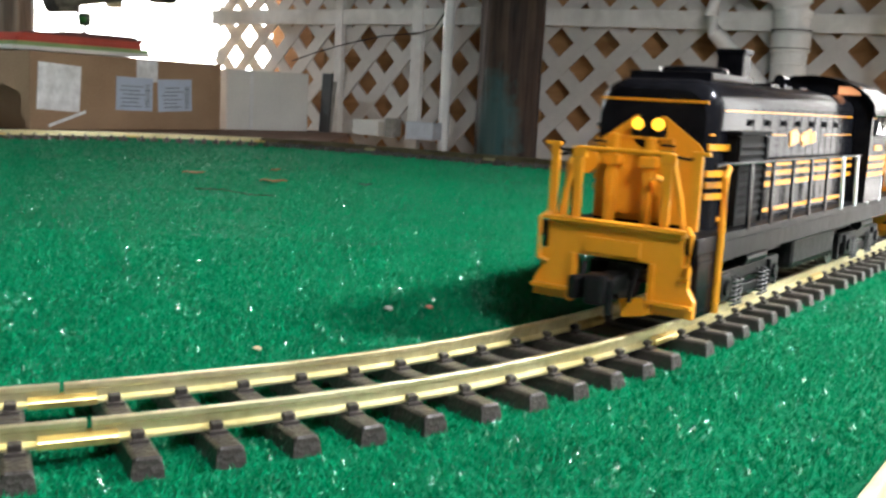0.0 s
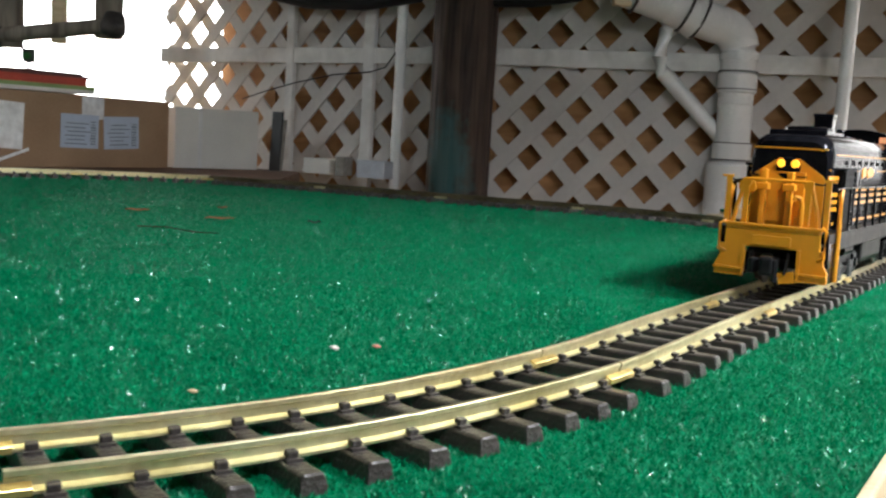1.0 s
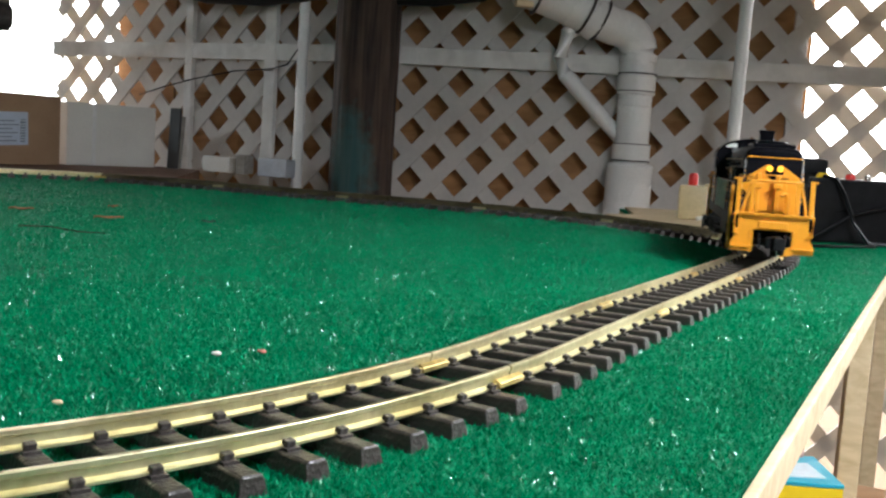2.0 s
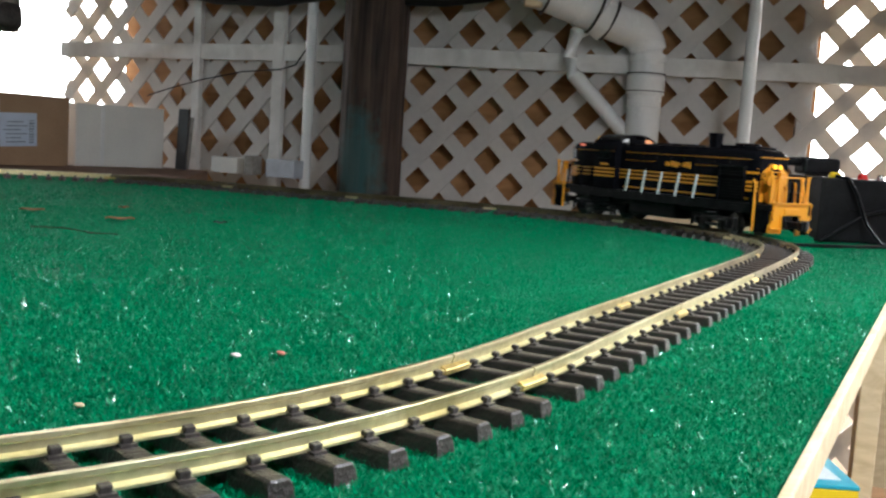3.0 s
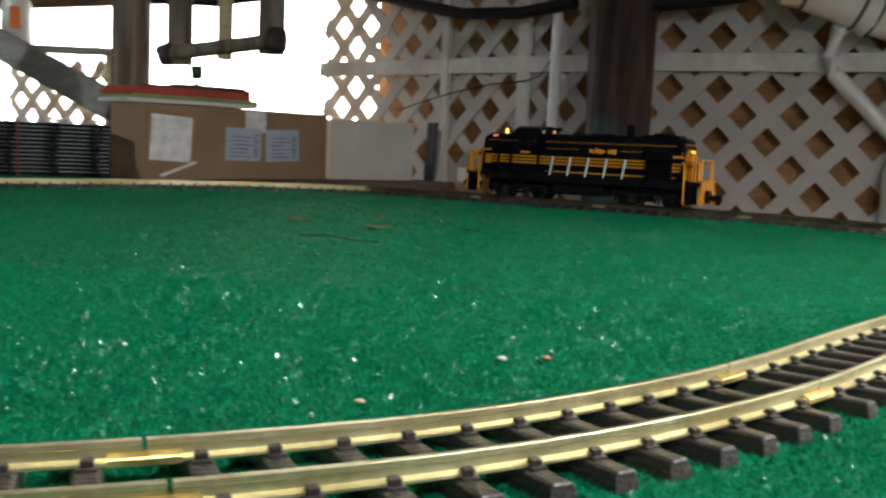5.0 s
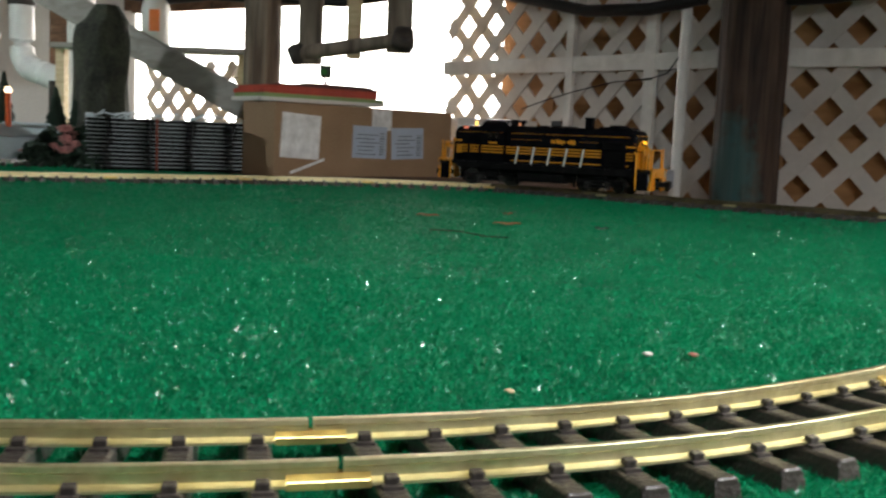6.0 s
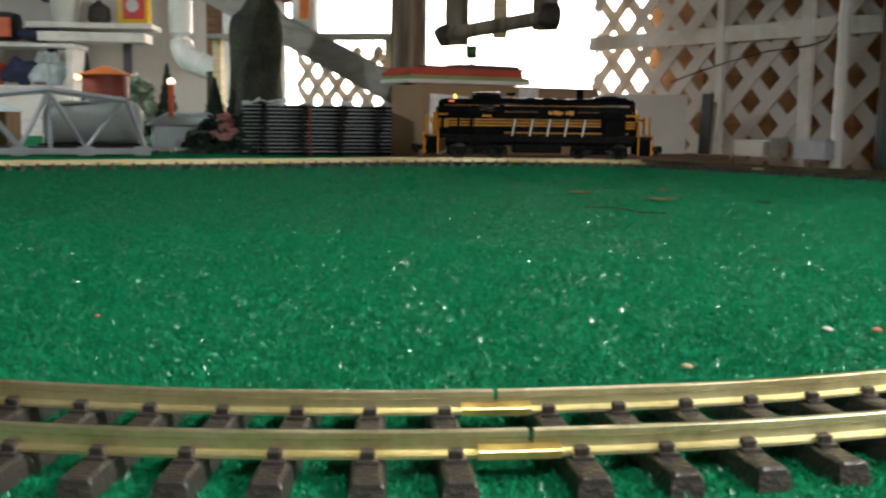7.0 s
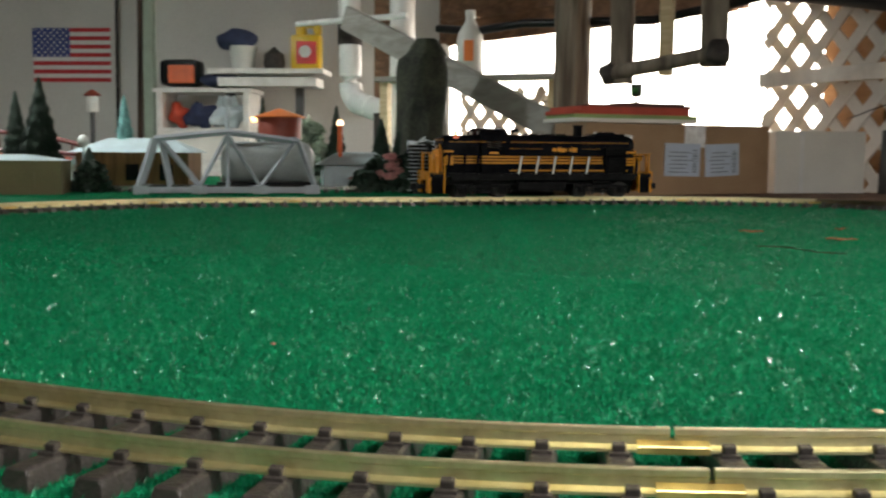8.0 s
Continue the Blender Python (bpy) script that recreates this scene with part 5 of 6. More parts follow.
lamp_post = thing("model_lamp_post", "white model street lamp with a round top", "model lamp", pose(-2.43, 2.17, 0))
part("post", lathe(B(), [(.012, 0), (.012, .006), (.005, .012), (.004, .12), (.008, .125)], 14), ICE, lamp_post, smooth=40)
part("globe", lathe(B(), [(.004, .124), (.015, .132), (.017, .146), (.010, .158), (.002, .162)], 18), BOTTLE, lamp_post, smooth=60)
for k, (x, y, w, h, m2, nm2, lb) in enumerate(((-2.385, 2.135, .07, .05, RIM, "chrome_tin", "small shiny tin among the models"), (-2.62, 2.33, .09, .10, FLAG_WHITE, "white_model_hut", "small white model hut behind the trees"),
                                                 (-2.12, 2.50, .10, .13, FLAG_WHITE, "white_model_hut", "small white model house behind the bridge"), (-1.60, 2.69, .045, .14, NAVY, "blue_bottle", "dark blue bottle beside the stump"))):
    o = thing(nm2, lb, "bottle" if m2 is NAVY else "tin" if m2 is RIM else "model building", pose(x, y, 0, 0, 0, 30 + 7 * k))
    if m2 in (NAVY, RIM):
        part("tin_body", lathe(B(), [(w * .46, 0), (w * .5, .004), (w * .5, h * .72), (w * .3, h * .86), (w * .22, h * .9), (w * .22, h)], 22), m2, o, smooth=40)
        if m2 is NAVY:
            part("cap", lathe(B(), [(w * .27, h * .93), (w * .27, h * 1.06), (w * .2, h * 1.08)], 18), ICE, o, smooth=40)
    else:
        bm = B()
        box(bm, (0, 0, h * .35), (w, w * .8, h * .7), (0, 0, 0), .002)
        part("hut_body", bm, m2, o)
        bm = B()
        prism(bm, [(-w * .6, h * .70), (w * .6, h * .70), (0, h)], pose(0, -w * .45, 0), w * .9)
        part("roof", bm, ROOF, o)
        bm = B()
        box(bm, (-w * .15, -w * .4, h * .33), (w * .22, .004, h * .32), (0, 0, 0), .0006)
        part("window", bm, CHARCOAL, o)
siding = thing("siding_track", "dull grey model track running beside the sheds", "model track", facing((-2.42, 1.93), (-1.60, 2.50)))
for y in (-.024, .024):
    bm = B()
    box(bm, (.49, y, .012), (.98, .004, .010), (0, 0, 0), .0006)
    part("rail", bm, RIM, siding)
for k in range(33):
    ob = new("tie", TIE_MESH)
    ob.parent = siding
    ob.matrix_basis = pose(.015 + k * .03, 0, 0)

# stack of black slatted panels
stack = thing("stacked_track_panels", "neat stack of black slatted plastic panels", "plastic panels", facing((-1.47, 2.47), (-1.115, 2.70)))
SL = .42
for k in range(13):
    bm = B()
    dx = random.uniform(-.006, .006)
    box(bm, (SL / 2 + dx, .10, .006 + k * .0105), (SL, .20, .0098), (0, 0, random.uniform(-.6, .6)))
    for j in range(4):
        box(bm, (SL * (.12 + .25 * j) + dx, -.001, .006 + k * .0105 + .004), (.012, .20, .004))
    part("panel", bm, CHARCOAL if k % 2 else FRAME_GREY, stack)
    # pale sheets between the panels draw the highlights along their edges
    bm = B()
    box(bm, (SL / 2 - dx, .10, .0113 + k * .0105), (SL + .006, .210, .0020), (0, 0, random.uniform(-.8, .8)))
    part("edge_highlight", bm, ICE, stack, "thin pale sheet put in as the highlight along a panel edge")
for k in range(26):
    bm = B()
    box(bm, (random.uniform(0, SL), random.uniform(.0, .1), .143 + random.uniform(0, .008)), (.05, .003, .003), (0, random.uniform(-25, 10), random.uniform(20, 60)))
    part("needle_tip", bm, ICE, stack)
bm = B()
cyl(bm, (SL * .42, -.004, 0), (SL * .42, -.004, .14), .0035, None, 8)
part("strap", bm, TOWER_RED, stack)

# draped dark trunk behind the stack
bm = B()
rings = []
for i in range(22):
    z = i * .0222
    wide = .076 if z < .385 else .076 - .046 * min(1, (z - .385) / .085) ** 1.4
    ring = []
    for k in range(32):
        a = 2 * math.pi * k / 32
        fold = .05 * math.sin(a * 7 + z * 6) + .16 * noise.noise(Vector((math.cos(a) * 2, math.sin(a) * 2, z * 7)))
        rr = wide * (1 + fold)
        ring.append(bm.verts.new((-1.63 + rr * math.cos(a) + (.012 if z > .4 else 0), 2.80 + rr * math.sin(a) + (.008 if z > .4 else 0), z)))
    rings.append(ring)
for a, b in zip(rings, rings[1:]):
    for k in range(32):
        bm.faces.new((a[k], a[(k + 1) % 32], b[(k + 1) % 32], b[k]))
bm.faces.new(rings[-1])
bm.faces.new(rings[0][::-1])
tagged(part("mossy_stump", bm, BARK, smooth=50), "dark mossy tree stump standing behind the panels", "stump")

# slanting plank, hanging frame, bottle on a shelf
plank = B()
a, b = Vector((-2.10, 3.11, .580)), Vector((-1.27, 2.93, .212))
d = b - a
m = Matrix.Translation((a + b) / 2) @ d.to_track_quat("X", "Z").to_matrix().to_4x4()
bmesh.ops.create_cube(plank, size=1, matrix=m @ Matrix.Diagonal((d.length + .1, .03, .085, 1)))
bmesh.ops.bevel(plank, geom=plank.edges[:], offset=.003, segments=1, affect='EDGES')
tagged(part("slanting_plank", plank, GREY_BOARD), "grey weathered plank slanting across the bay", "plank")

rack = thing("hanging_ladder", "worn wooden ladder frame hanging from above", "ladder")
Q0, Q1 = Vector((-.955, 2.60, .322)), Vector((-.625, 2.54, .362))
qd = (Q1 - Q0).normalized()
bm = B()
cyl(bm, Q0 - qd * .0, Q1 + qd * .0, .019, None, 14)
part("rung", bm, GREY_TIMBER, rack, smooth=50)
for f, r in ((.05, .030), (.95, .032)):
    c = Q0 + (Q1 - Q0) * f
    bm = B()
    bmesh.ops.create_icosphere(bm, subdivisions=3, radius=1, matrix=Matrix.Translation(c) @ Matrix.Diagonal((r, r * .9, r * .95, 1)))
    for v in bm.verts:
        v.co += (v.co - c).normalized() * .010 * noise.noise(v.co * 45)
    part("lashing", bm, RUST, rack, "dark frayed lashing", smooth=60)
for f, w in ((.14, .058), (.52, .032), (.90, .062)):
    c = Q0 + (Q1 - Q0) * f
    bm = B()
    box(bm, (c.x, c.y + .014, c.z + .52), (w, .034, 1.1), (0, 0, 0), .005)
    part("upright", bm, PALE_WOOD if f == .52 else GREY_TIMBER, rack)

jug2 = thing("bleach_jug", "white plastic jug with a printed orange label", "jug", pose(-1.775, 3.385, .40))
part("body", lathe(B(), [(.045, 0), (.050, .006), (.050, .125), (.042, .155), (.018, .195), (.016, .21)], 26), BOTTLE, jug2, smooth=40)
part("cap", lathe(B(), [(.019, .208), (.019, .232), (.015, .235)], 18), BOTTLE, jug2, smooth=40)
bm = B()
box(bm, (.018, -.044, .085), (.035, .010, .075), (0, 0, 20), .003)
part("label", bm, TOWER_ROOF, jug2)
ledge = thing("bay_ledge", "narrow grey ledge across the bay", "ledge", pose(-1.80, 3.41, .39))
bm = B()
box(bm, (0, 0, 0), (.7, .14, .018), (0, 0, 8), .002)
part("board", bm, GREY_BOARD, ledge)
for x in (-.33, .33):
    bm = B()
    box(bm, (x, x * .14, -.2), (.035, .03, .39))
    part("upright", bm, PALE_WOOD, ledge)

drain = thing("small_drain_pipe", "white plastic waste pipe with an elbow", "pipe")
bm = B()
pts = [(-2.47, 3.60, 1.3), (-2.46, 3.60, .43)]
for k in range(7):
    a = k * math.pi / 12
    pts.append((-2.46 + .09 * (1 - math.cos(a)), 3.60 - .03 * (1 - math.cos(a)), .40 - .09 * math.sin(a)))
pts += [(-2.28, 3.54, .285), (-2.16, 3.48, .255)]
tube(bm, pts, .047, 20)
part("run", bm, PVC, drain, smooth=40)
bm = B()
cyl(bm, (-2.46, 3.60, .56), (-2.46, 3.60, .66), .052, None, 20)
part("dark_coupling", bm, RUST, drain, smooth=40)
bm = B()
cyl(bm, (-2.22, 3.48, -.2), (-2.22, 3.48, .27), .036, None, 18)
part("drop", bm, RUST, drain, smooth=40)
bm = B()
cyl(bm, (-2.14, 3.50, -.2), (-2.14, 3.50, 1.3), .05, None, 20)
part("vent_pipe", bm, PVC, drain, smooth=40)
bm = B()
box(bm, (-2.31, 3.66, .6), (.11, .05, 1.4), (0, 0, 20), .004)
tagged(part("brown_timber", bm, DARK_WOOD), "brown upright timber beside the waste pipe", "timber")

# flag, trim and shelves on the plastered wall


def on_wall(u, z, off=0.0):
    return WA + wd * u + Vector((wd.y, -wd.x, 0)) * off + Vector((0, 0, z))


WALLTURN = wang
flag = thing("small_flag", "red, white and blue striped flag pinned to the wall", "flag", Matrix.Translation(on_wall(1.755, .478, .004)) @ Matrix.Rotation(radians(WALLTURN), 4, 'Z'))
FW, FH = .425, .285
for k in range(13):
    bm = B()
    box(bm, (FW / 2, 0, FH * (k + .5) / 13), (FW, .002, FH / 13))
    part("flag_stripe", bm, FLAG_RED if k % 2 == 0 else FLAG_WHITE, flag)
bm = B()
box(bm, (FW * .24, -.003, FH * (1 - 3.5 / 13)), (FW * .48, .002, FH * 7 / 13))
canton = part("canton", bm, FLAG_BLUE, flag)
bm = B()
for r in range(9):
    for c in range(6 if r % 2 == 0 else 5):
        x = FW * .48 * ((c + .5) / 6 if r % 2 == 0 else (c + 1) / 6)
        z = FH * (1 - 7 / 13 * (r + .5) / 9)
        lathe_at = pose(x, -.0045, z, 90, 0, 0)
        bmesh.ops.create_cone(bm, cap_ends=True, segments=5, radius1=.0058, radius2=.0058, depth=.0012, matrix=lathe_at)
part("stars", bm, FLAG_WHITE, canton)
bm = B()
box(bm, (0, 0, .3), (.05, .06, 2.2), (0, 0, WALLTURN))
o = part("wall_trim", bm, SAGE)
o.location = on_wall(2.40, 0, .03)
tagged(o, "sage green painted upright on the wall", "trim", kind="structure")
bm = B()
cyl(bm, (0, 0, -.5), (.05, 0, 1.4), .014, None, 12)
conduit = thing("wall_conduit", "thin brown upright conduit with a dark cord", "conduit", Matrix.Translation(on_wall(2.335, 0, .05)))
part("conduit_tube", bm, OLD_WOOD, conduit)
bm = B()
cyl(bm, (-.11, -.04, -.5), (-.09, -.04, 1.4), .008, None, 10)
part("cord", bm, CHARCOAL, conduit)


def shelf_unit(name, label, u0, u1, z, off, posts=True):
    t = thing(name, label, "shelf", Matrix.Translation(on_wall(u0, z, off)) @ Matrix.Rotation(radians(WALLTURN), 4, 'Z'))
    L = u1 - u0
    bm = B()
    box(bm, (L / 2, .11, 0), (L, .25, .025), (0, 0, 0), .003)
    part("board", bm, WHITE_WOOD, t)
    bm = B()
    box(bm, (L / 2, .12, -.05), (L * .86, .20, .045), (0, 0, 0), .003)
    part("under_board", bm, WHITE_WOOD, t)
    for x in (L * .12, L * .74):
        bm = B()
        box(bm, (x, .16, (-.92 - z) / 2), (.04, .04, .92 + z - .06))
        part("leg", bm, DARK_TRIM, t)
    return t


shelf_unit("wall_shelf", "white wooden shelf with clutter", 2.83, 3.40, .505, .42)
cabinet = thing("open_cabinet", "small open cabinet holding blue bags", "cabinet", Matrix.Translation(on_wall(2.56, .10, .36)) @ Matrix.Rotation(radians(WALLTURN), 4, 'Z'))
for nm, c, s in (("top", (.22, .12, .315), (.50, .26, .02)), ("side", (0, .12, .15), (.03, .24, .31)), ("side", (.44, .12, .15), (.03, .24, .31)), ("shelf_board", (.22, .12, .12), (.42, .24, .015)), ("front_panel", (.22, .0, .04), (.44, .015, .14)), ("base", (.22, .12, -.5), (.46, .25, .95))):
    bm = B()
    box(bm, c, s, (0, 0, 0), .002)
    part(nm, bm, WHITE_WOOD if nm != "front_panel" else CREAM, cabinet)
for x, mtl, w in ((.08, RED, .06), (.19, NAVY, .11), (.33, ICE, .14)):
    o = thing("cloth_bag", "crumpled bag inside the open cabinet", "bag", Matrix.Translation(on_wall(2.56, .228, .36)) @ Matrix.Rotation(radians(WALLTURN), 4, 'Z') @ pose(x, .08, 0))
    bm = B()
    bmesh.ops.create_icosphere(bm, subdivisions=3, radius=1, matrix=pose(0, 0, .062) @ Matrix.Diagonal((w * .72, .06, .060, 1)))
    for v in bm.verts:
        v.co += v.normal * (.034 * noise.noise(v.co * 17) + .012 * noise.noise(v.co * 48))
        v.co.z = max(v.co.z, 0.0)
    part("bag_body", bm, mtl, o, smooth=60)
W = Matrix.Rotation(radians(WALLTURN), 4, 'Z')
o = thing("orange_hard_case", "black and orange rounded tool case", "case", Matrix.Translation(on_wall(2.59, .436, .40)) @ W)
bm = B()
box(bm, (.08, .08, .065), (.20, .15, .13), (0, 0, 0), .035)
part("shell", bm, CHARCOAL, o, smooth=50)
bm = B()
box(bm, (.10, -.002, .055), (.13, .02, .09), (0, 0, 0), .008)
part("front", bm, ORANGE, o)
o = thing("navy_cap", "folded navy cloth beside the case", "cloth", Matrix.Translation(on_wall(2.86, .436, .40)) @ W)
bm = B()
bmesh.ops.create_icosphere(bm, subdivisions=3, radius=1, matrix=pose(0, .06, .03) @ Matrix.Diagonal((.10, .06, .035, 1)))
for v in bm.verts:
    v.co += v.normal * .012 * noise.noise(v.co * 18)
part("cloth_body", bm, NAVY, o, smooth=60)
o = thing("pale_bucket", "pale bucket with a dark cloth hanging over it", "bucket", Matrix.Translation(on_wall(2.93, .518, .40)) @ W)
part("bucket_body", lathe(B(), [(.055, 0), (.068, .11), (.07, .115)], 22, (.05, .08, 0)), BOTTLE, o, smooth=40)
bm = B()
bmesh.ops.create_icosphere(bm, subdivisions=3, radius=1, matrix=pose(.02, .07, .145) @ Matrix.Diagonal((.10, .06, .055, 1)))
for v in bm.verts:
    v.co += v.normal * .02 * noise.noise(v.co * 16)
part("cloth", bm, NAVY, o, smooth=60)
o = thing("dark_kettle", "small dark kettle on the shelf", "kettle", Matrix.Translation(on_wall(3.12, .518, .40)) @ W)
part("pot", lathe(B(), [(.045, 0), (.055, .03), (.048, .075), (.02, .095), (.008, .11)], 20, (.02, .06, 0)), RUST, o, smooth=40)
o = thing("yellow_detergent_jug", "yellow plastic jug with a red label", "jug", Matrix.Translation(on_wall(3.24, .518, .40)) @ W)
bm = B()
box(bm, (.06, .07, .085), (.15, .09, .17), (0, 0, 0), .02)
box(bm, (.035, .07, .195), (.05, .06, .06), (0, 0, 0), .012)
box(bm, (.115, .07, .195), (.035, .06, .05), (0, 0, 0), .010)
box(bm, (.075, .07, .215), (.11, .06, .024), (0, 0, 0), .008)
part("jug_body", bm, JUG_YELLOW, o, smooth=50)
bm = B()
box(bm, (.068, .021, .08), (.10, .006, .11), (0, 0, 0), .004)
lab = part("label", bm, CAP_RED, o)
part("label_print", lathe(B(), [(.002, 0), (.030, 0), (.030, .003)], 16), FLAG_WHITE, lab).matrix_basis = pose(.062, .0195, .085, 90, 0, 0)
bm = B()
cyl(bm, (0, 0, 0), (.62, -.14, -.02), .012, None, 14)
o = part("ceiling_tube", bm, PVC, smooth=40)
o.location = (-2.62, 3.45, .64)
tagged(o, "white tube running under the ceiling", "tube")
o = thing("white_lantern", "small white lantern hanging by the trim", "lantern", Matrix.Translation(on_wall(2.28, .30, .5)) @ W)
part("glass", lathe(B(), [(.024, 0), (.028, .006), (.027, .070), (.020, .078)], 18), BOTTLE, o, smooth=40)
part("cap", lathe(B(), [(.040, .078), (.041, .083), (.020, .100), (.006, .108)], 18), TOWER_RED, o, "dull red cap", smooth=40)
bm = B()
cyl(bm, (0, 0, -1.2), (0, 0, 0), .012, None, 10)
part("stem", bm, DARK_TRIM, o)

# ---- litter on the turf ----
for x, y, l, rz, mtl, nm, lab in ((-.331, 1.575, .034, 10, LEAF, "dry_leaf", "curled dry brown leaf"), (-.197, 1.503, .040, 15, LEAF, "dry_leaf", "curled dry brown leaf"), (-.227, 1.70, .018, 40, LEAF, "dry_leaf", "small dry brown leaf"), (-.064, 1.52, .02, 0, CHARCOAL, "leaf_scrap", "dark scrap of leaf")):
    bm = B()
    n = 9
    for k in range(n):
        u = k / (n - 1)
        w = l * .28 * math.sin(math.pi * min(1, u * .95 + .03))
        z = .0040 + .0008 * math.sin(u * 9)
        bm.verts.new((l * (u - .5), -w, z + .0015))
        bm.verts.new((l * (u - .5), 0, z))
        bm.verts.new((l * (u - .5), w, z + .002))
    bm.verts.ensure_lookup_table()
    for k in range(n - 1):
        for j in (0, 1):
            bm.faces.new([bm.verts[q] for q in (k * 3 + j, k * 3 + 3 + j, k * 3 + 4 + j, k * 3 + j + 1)])
    o = part(nm, bm, mtl)
    o.matrix_basis = pose(x, y, 0, 0, 0, rz)
    tagged(o, lab, "leaf")
for x, y, r, mtl, lab in ((.020, .672, .0027, PEBBLE, "white chip of stone on the turf"), (.046, .682, .0024, PINK_CHIP, "reddish chip on the turf"), (-.043, .554, .0022, PALE_WOOD, "tan crumb on the turf"), (-.374, .537, .0015, PINK_CHIP, "tiny reddish crumb on the turf")):
    bm = B()
    bmesh.ops.create_icosphere(bm, subdivisions=2, radius=r, matrix=Matrix.Diagonal((1.25, .8, .55, 1)))
    for v in bm.verts:
        v.co += v.normal * r * .3 * noise.noise(v.co * 400)
    o = part("chip", bm, mtl)
    o.location = (x, y, .003)
    tagged(o, lab, "chip")
bm = B()
tube(bm, [(-.27, 1.335, .005), (-.23, 1.32, .007), (-.19, 1.295, .005), (-.16, 1.285, .006)], .0007, 6)
tagged(part("twig", bm, OLD_WOOD), "thin dry twig on the turf", "twig")

# unseen shades added round two lamps; low rims dim the upper walls
for p in (LAMP_AT, Vector((-2.95, 1.75, 1.27))):
    o = thing("unseen_lamp_shade", "round white shade added around a lamp, out of view", "lamp", pose(p.x, p.y, p.z))
    part("shade", lathe(B(), [(.015, .085), (.095, .045), (.125, 0), (.127, -.060), (.132, -.060), (.130, 0), (.10, .05), (.03, .09), (.02, .10)], 24), PVC, o, smooth=40)

# unseen hood added; its front lip keeps the fill off the upper lattice
fill_hood = thing("fill_light_hood", "white hood added around the fill light, out of view", "lamp", pose(HOOD_AT.x, HOOD_AT.y, HOOD_AT.z))
for nm, c, d in (("hood_top", (0, .03, .200), (.56, .46, .010)), ("front_lip", (0, .255, .080), (.56, .010, .240)), ("back_panel", (0, -.195, .060), (.56, .010, .280)), ("side_panel", (-.275, .03, .080), (.010, .44, .240)), ("side_panel", (.275, .03, .080), (.010, .44, .240))):
    bm = B()
    box(bm, c, d, (0, 0, 0), .002)
    part(nm, bm, PVC, fill_hood)
for x in (-.2, .2):
    bm = B()
    cyl(bm, (x, .03, .205), (x, .03, .268), .004, None, 8)
    part("hanger", bm, RUST, fill_hood)

# ---- turf pile ----


def blades(name, x0, x1, y0, y1, count, seed, h, w):
    rng = np.random.default_rng(seed)
    x, y = rng.uniform(x0, x1, count), rng.uniform(y0, y1, count)
    poly = OUTLINE
    inside = np.zeros(count, bool)
    j = len(poly) - 1
    for i in range(len(poly)):
        xi, yi, xj, yj = *poly[i], *poly[j]
        cross = ((yi > y) != (yj > y)) & (x < (xj - xi) * (y - yi) / (yj - yi + 1e-12) + xi)
        inside ^= cross
        j = i
    x, y = x[inside], y[inside]
    n = len(x)
    a, lean = rng.uniform(0, 2 * np.pi, n), rng.uniform(.35, 1.42, n)
    b = rng.uniform(0, 2 * np.pi, n)
    hh = h * rng.uniform(.5, 1.2, n)
    ww = w * rng.uniform(.6, 1.2, n)
    base = np.c_[x, y, np.full(n, -.0005)]
    tip = base + np.c_[np.cos(b) * hh * np.sin(lean), np.sin(b) * hh * np.sin(lean), hh * np.cos(lean)]
    side = np.c_[np.cos(a) * ww, np.sin(a) * ww, np.zeros(n)]
    co = np.stack([base - side, base + side, tip], 1).reshape(-1, 3)
    me = bpy.data.meshes.new(name)
    me.vertices.add(3 * n)
    me.loops.add(3 * n)
    me.polygons.add(n)
    me.vertices.foreach_set("co", co.ravel())
    me.loops.foreach_set("vertex_index", np.arange(3 * n, dtype=np.int32))
    me.polygons.foreach_set("loop_start", np.arange(0, 3 * n, 3, dtype=np.int32))
    me.update(calc_edges=True)
    me.materials.append(BLADE)
    return tagged(new(name, me), "short green plastic turf pile", "turf", kind="stuff")


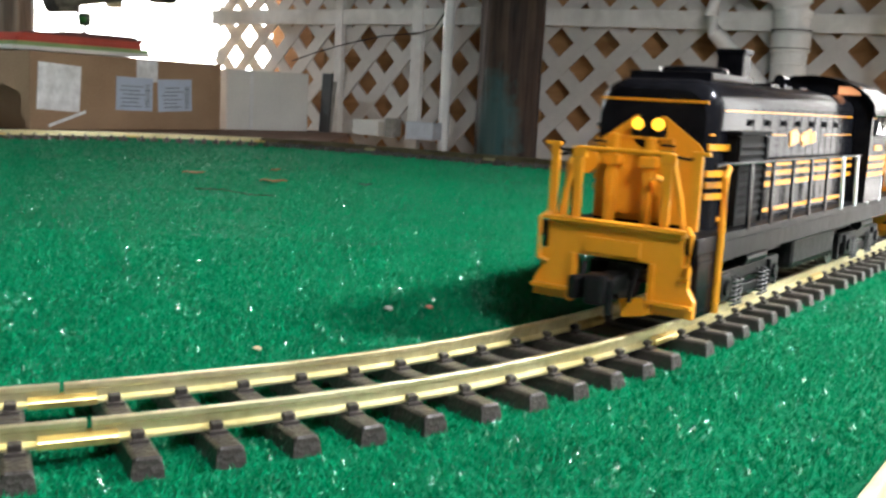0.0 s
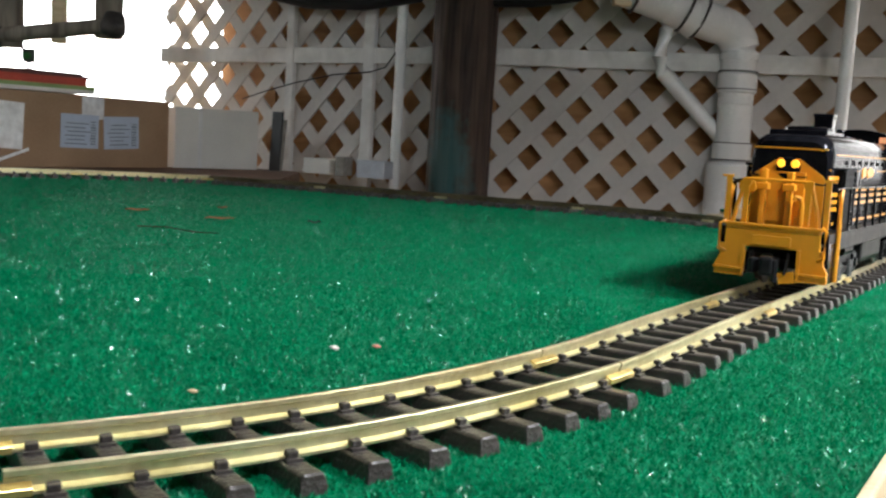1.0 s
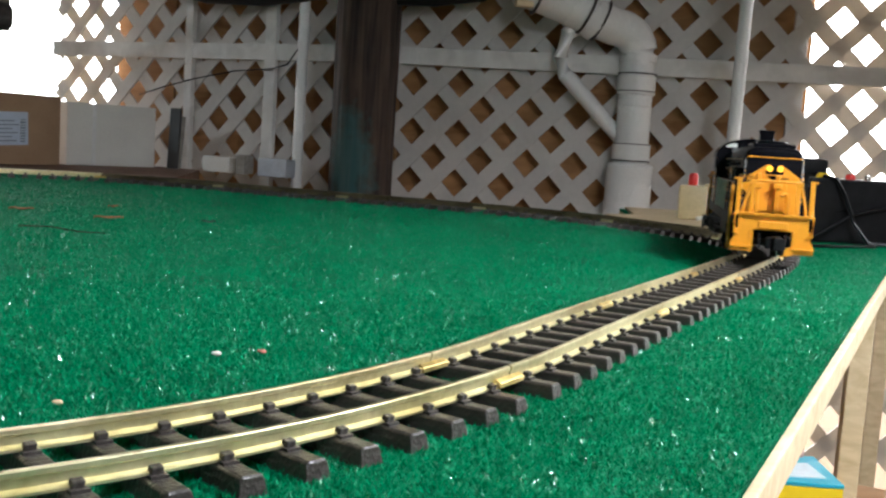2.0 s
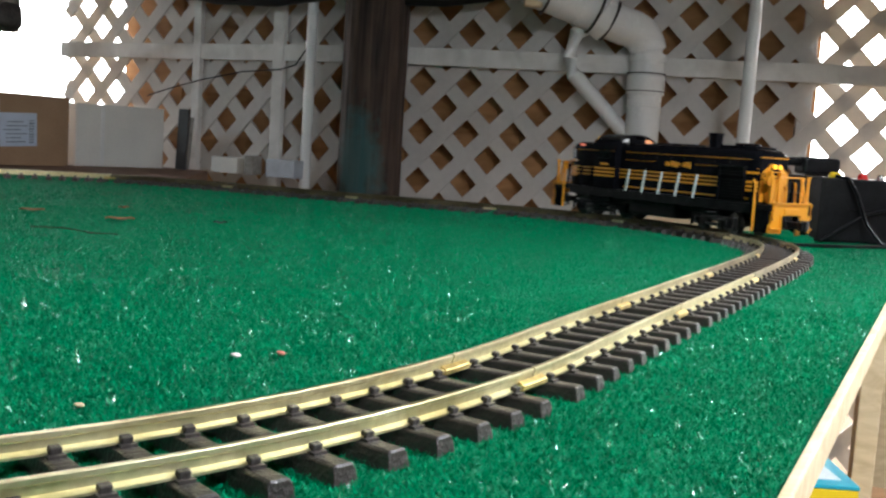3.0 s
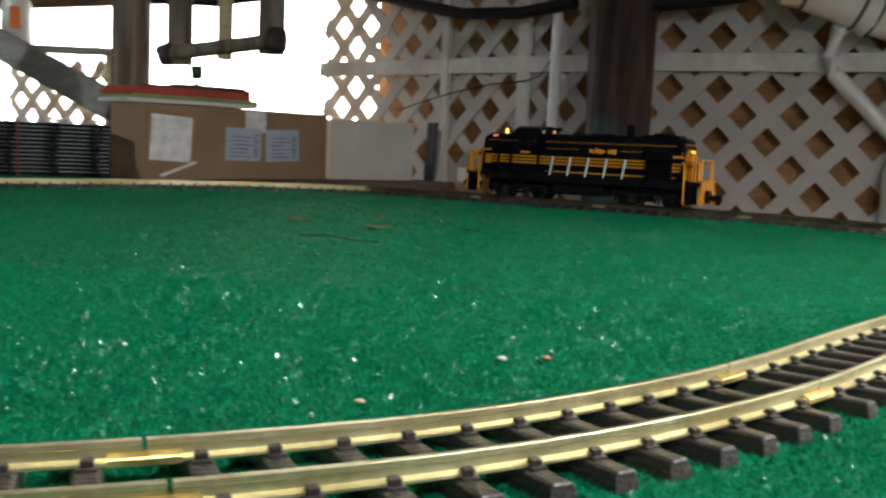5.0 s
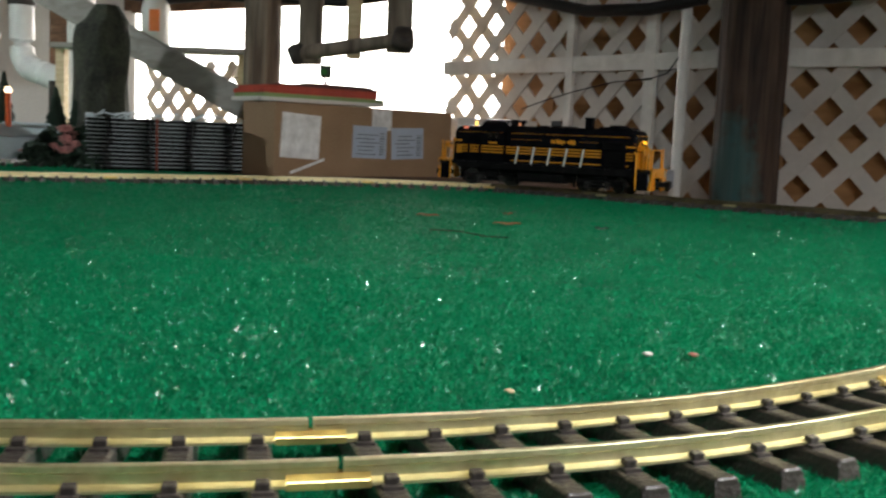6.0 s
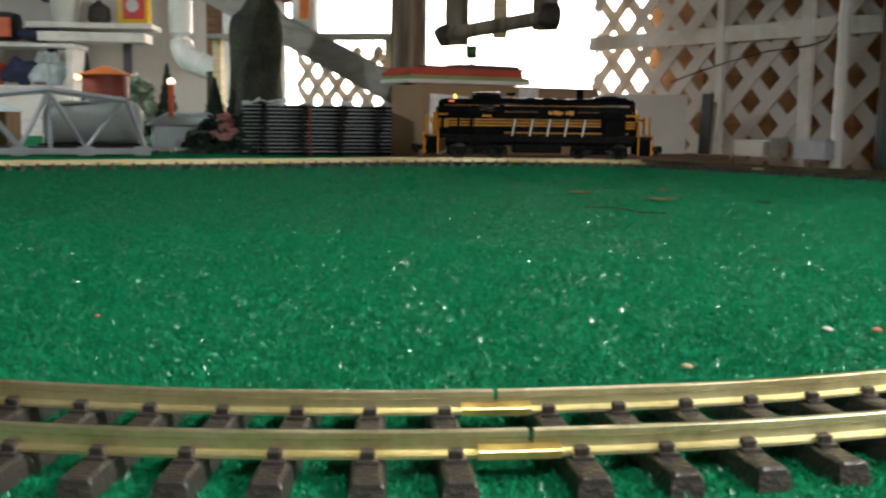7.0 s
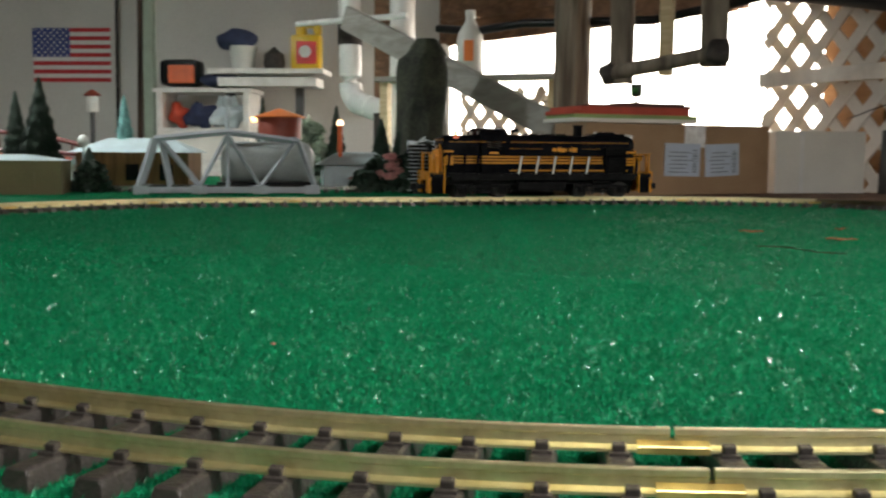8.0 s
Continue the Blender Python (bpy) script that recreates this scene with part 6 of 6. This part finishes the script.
blades("turf_pile", -.75, .66, .25, .95, 980000, 5, .0036, .00050)
blades("turf_pile", -1.75, 1.25, .95, 1.7, 860000, 6, .0036, .0005)
blades("turf_pile", -2.4, -.75, .35, .95, 220000, 8, .0040, .0012)
blades("turf_pile", -3.2, 1.4, 1.7, 2.6, 460000, 7, .0038, .0010)

# ---- what moves ----
RUN = [(0, -0.847), (0.5, -0.638), (1, -0.433), (1.5, -0.232), (2, -0.046), (2.5, 0.137), (3, 0.316), (3.5, 0.499), (4, 0.686), (4.5, 0.869), (5, 1.063), (5.5, 1.267), (6, 1.47), (6.5, 1.671), (7, 1.867), (7.5, 2.069), (8, 2.263)]


def run_at(t):
    ts, ss = [r[0] for r in RUN], [r[1] for r in RUN]
    k = min(len(ts) - 2, max(0, int(t / .5)))
    a, b = ss[k], ss[k + 1]
    ma = (ss[k + 1] - ss[k - 1]) / 2 if k else b - a
    mb = (ss[k + 2] - ss[k]) / 2 if k + 2 < len(ss) else b - a
    u = (t - ts[k]) / .5
    return a * (2 * u ** 3 - 3 * u ** 2 + 1) + ma * (u ** 3 - 2 * u ** 2 + u) + b * (-2 * u ** 3 + 3 * u ** 2) + mb * (u ** 3 - u ** 2)


def motions():
    body, turns, spins = [], {e: [] for _, e in trucks}, []
    for k in range(81):
        t = k / 10
        s = run_at(t)
        front, dfront = on_line(s - TRUCK_X)
        back, dback = on_line(s + TRUCK_X)
        mid, ahead = (front + back) / 2, front - back
        yaw = math.degrees(math.atan2(ahead[1], ahead[0]))
        body.append((t, pose(mid[0], mid[1], RAIL_TOP, 0, 0, yaw)))
        for e, d in ((1, dfront), (-1, dback)):
            turn = (math.degrees(math.atan2(-d[1], -d[0])) - yaw + 180) % 360 - 180
            turns[e].append((t, pose(e * TRUCK_X, 0, 0, 0, 0, turn)))
    walk(loco, body)
    for truck, e in trucks:
        walk(truck, turns[e])
    steps = [k / 15 for k in range(121)]
    for wheelset, x in axles:
        walk(wheelset, [(t, pose(x, 0, WHEEL_R, 0, -math.degrees((run_at(min(t, 8.0)) - RUN[0][1]) / WHEEL_R), 0)) for t in steps])


motions()
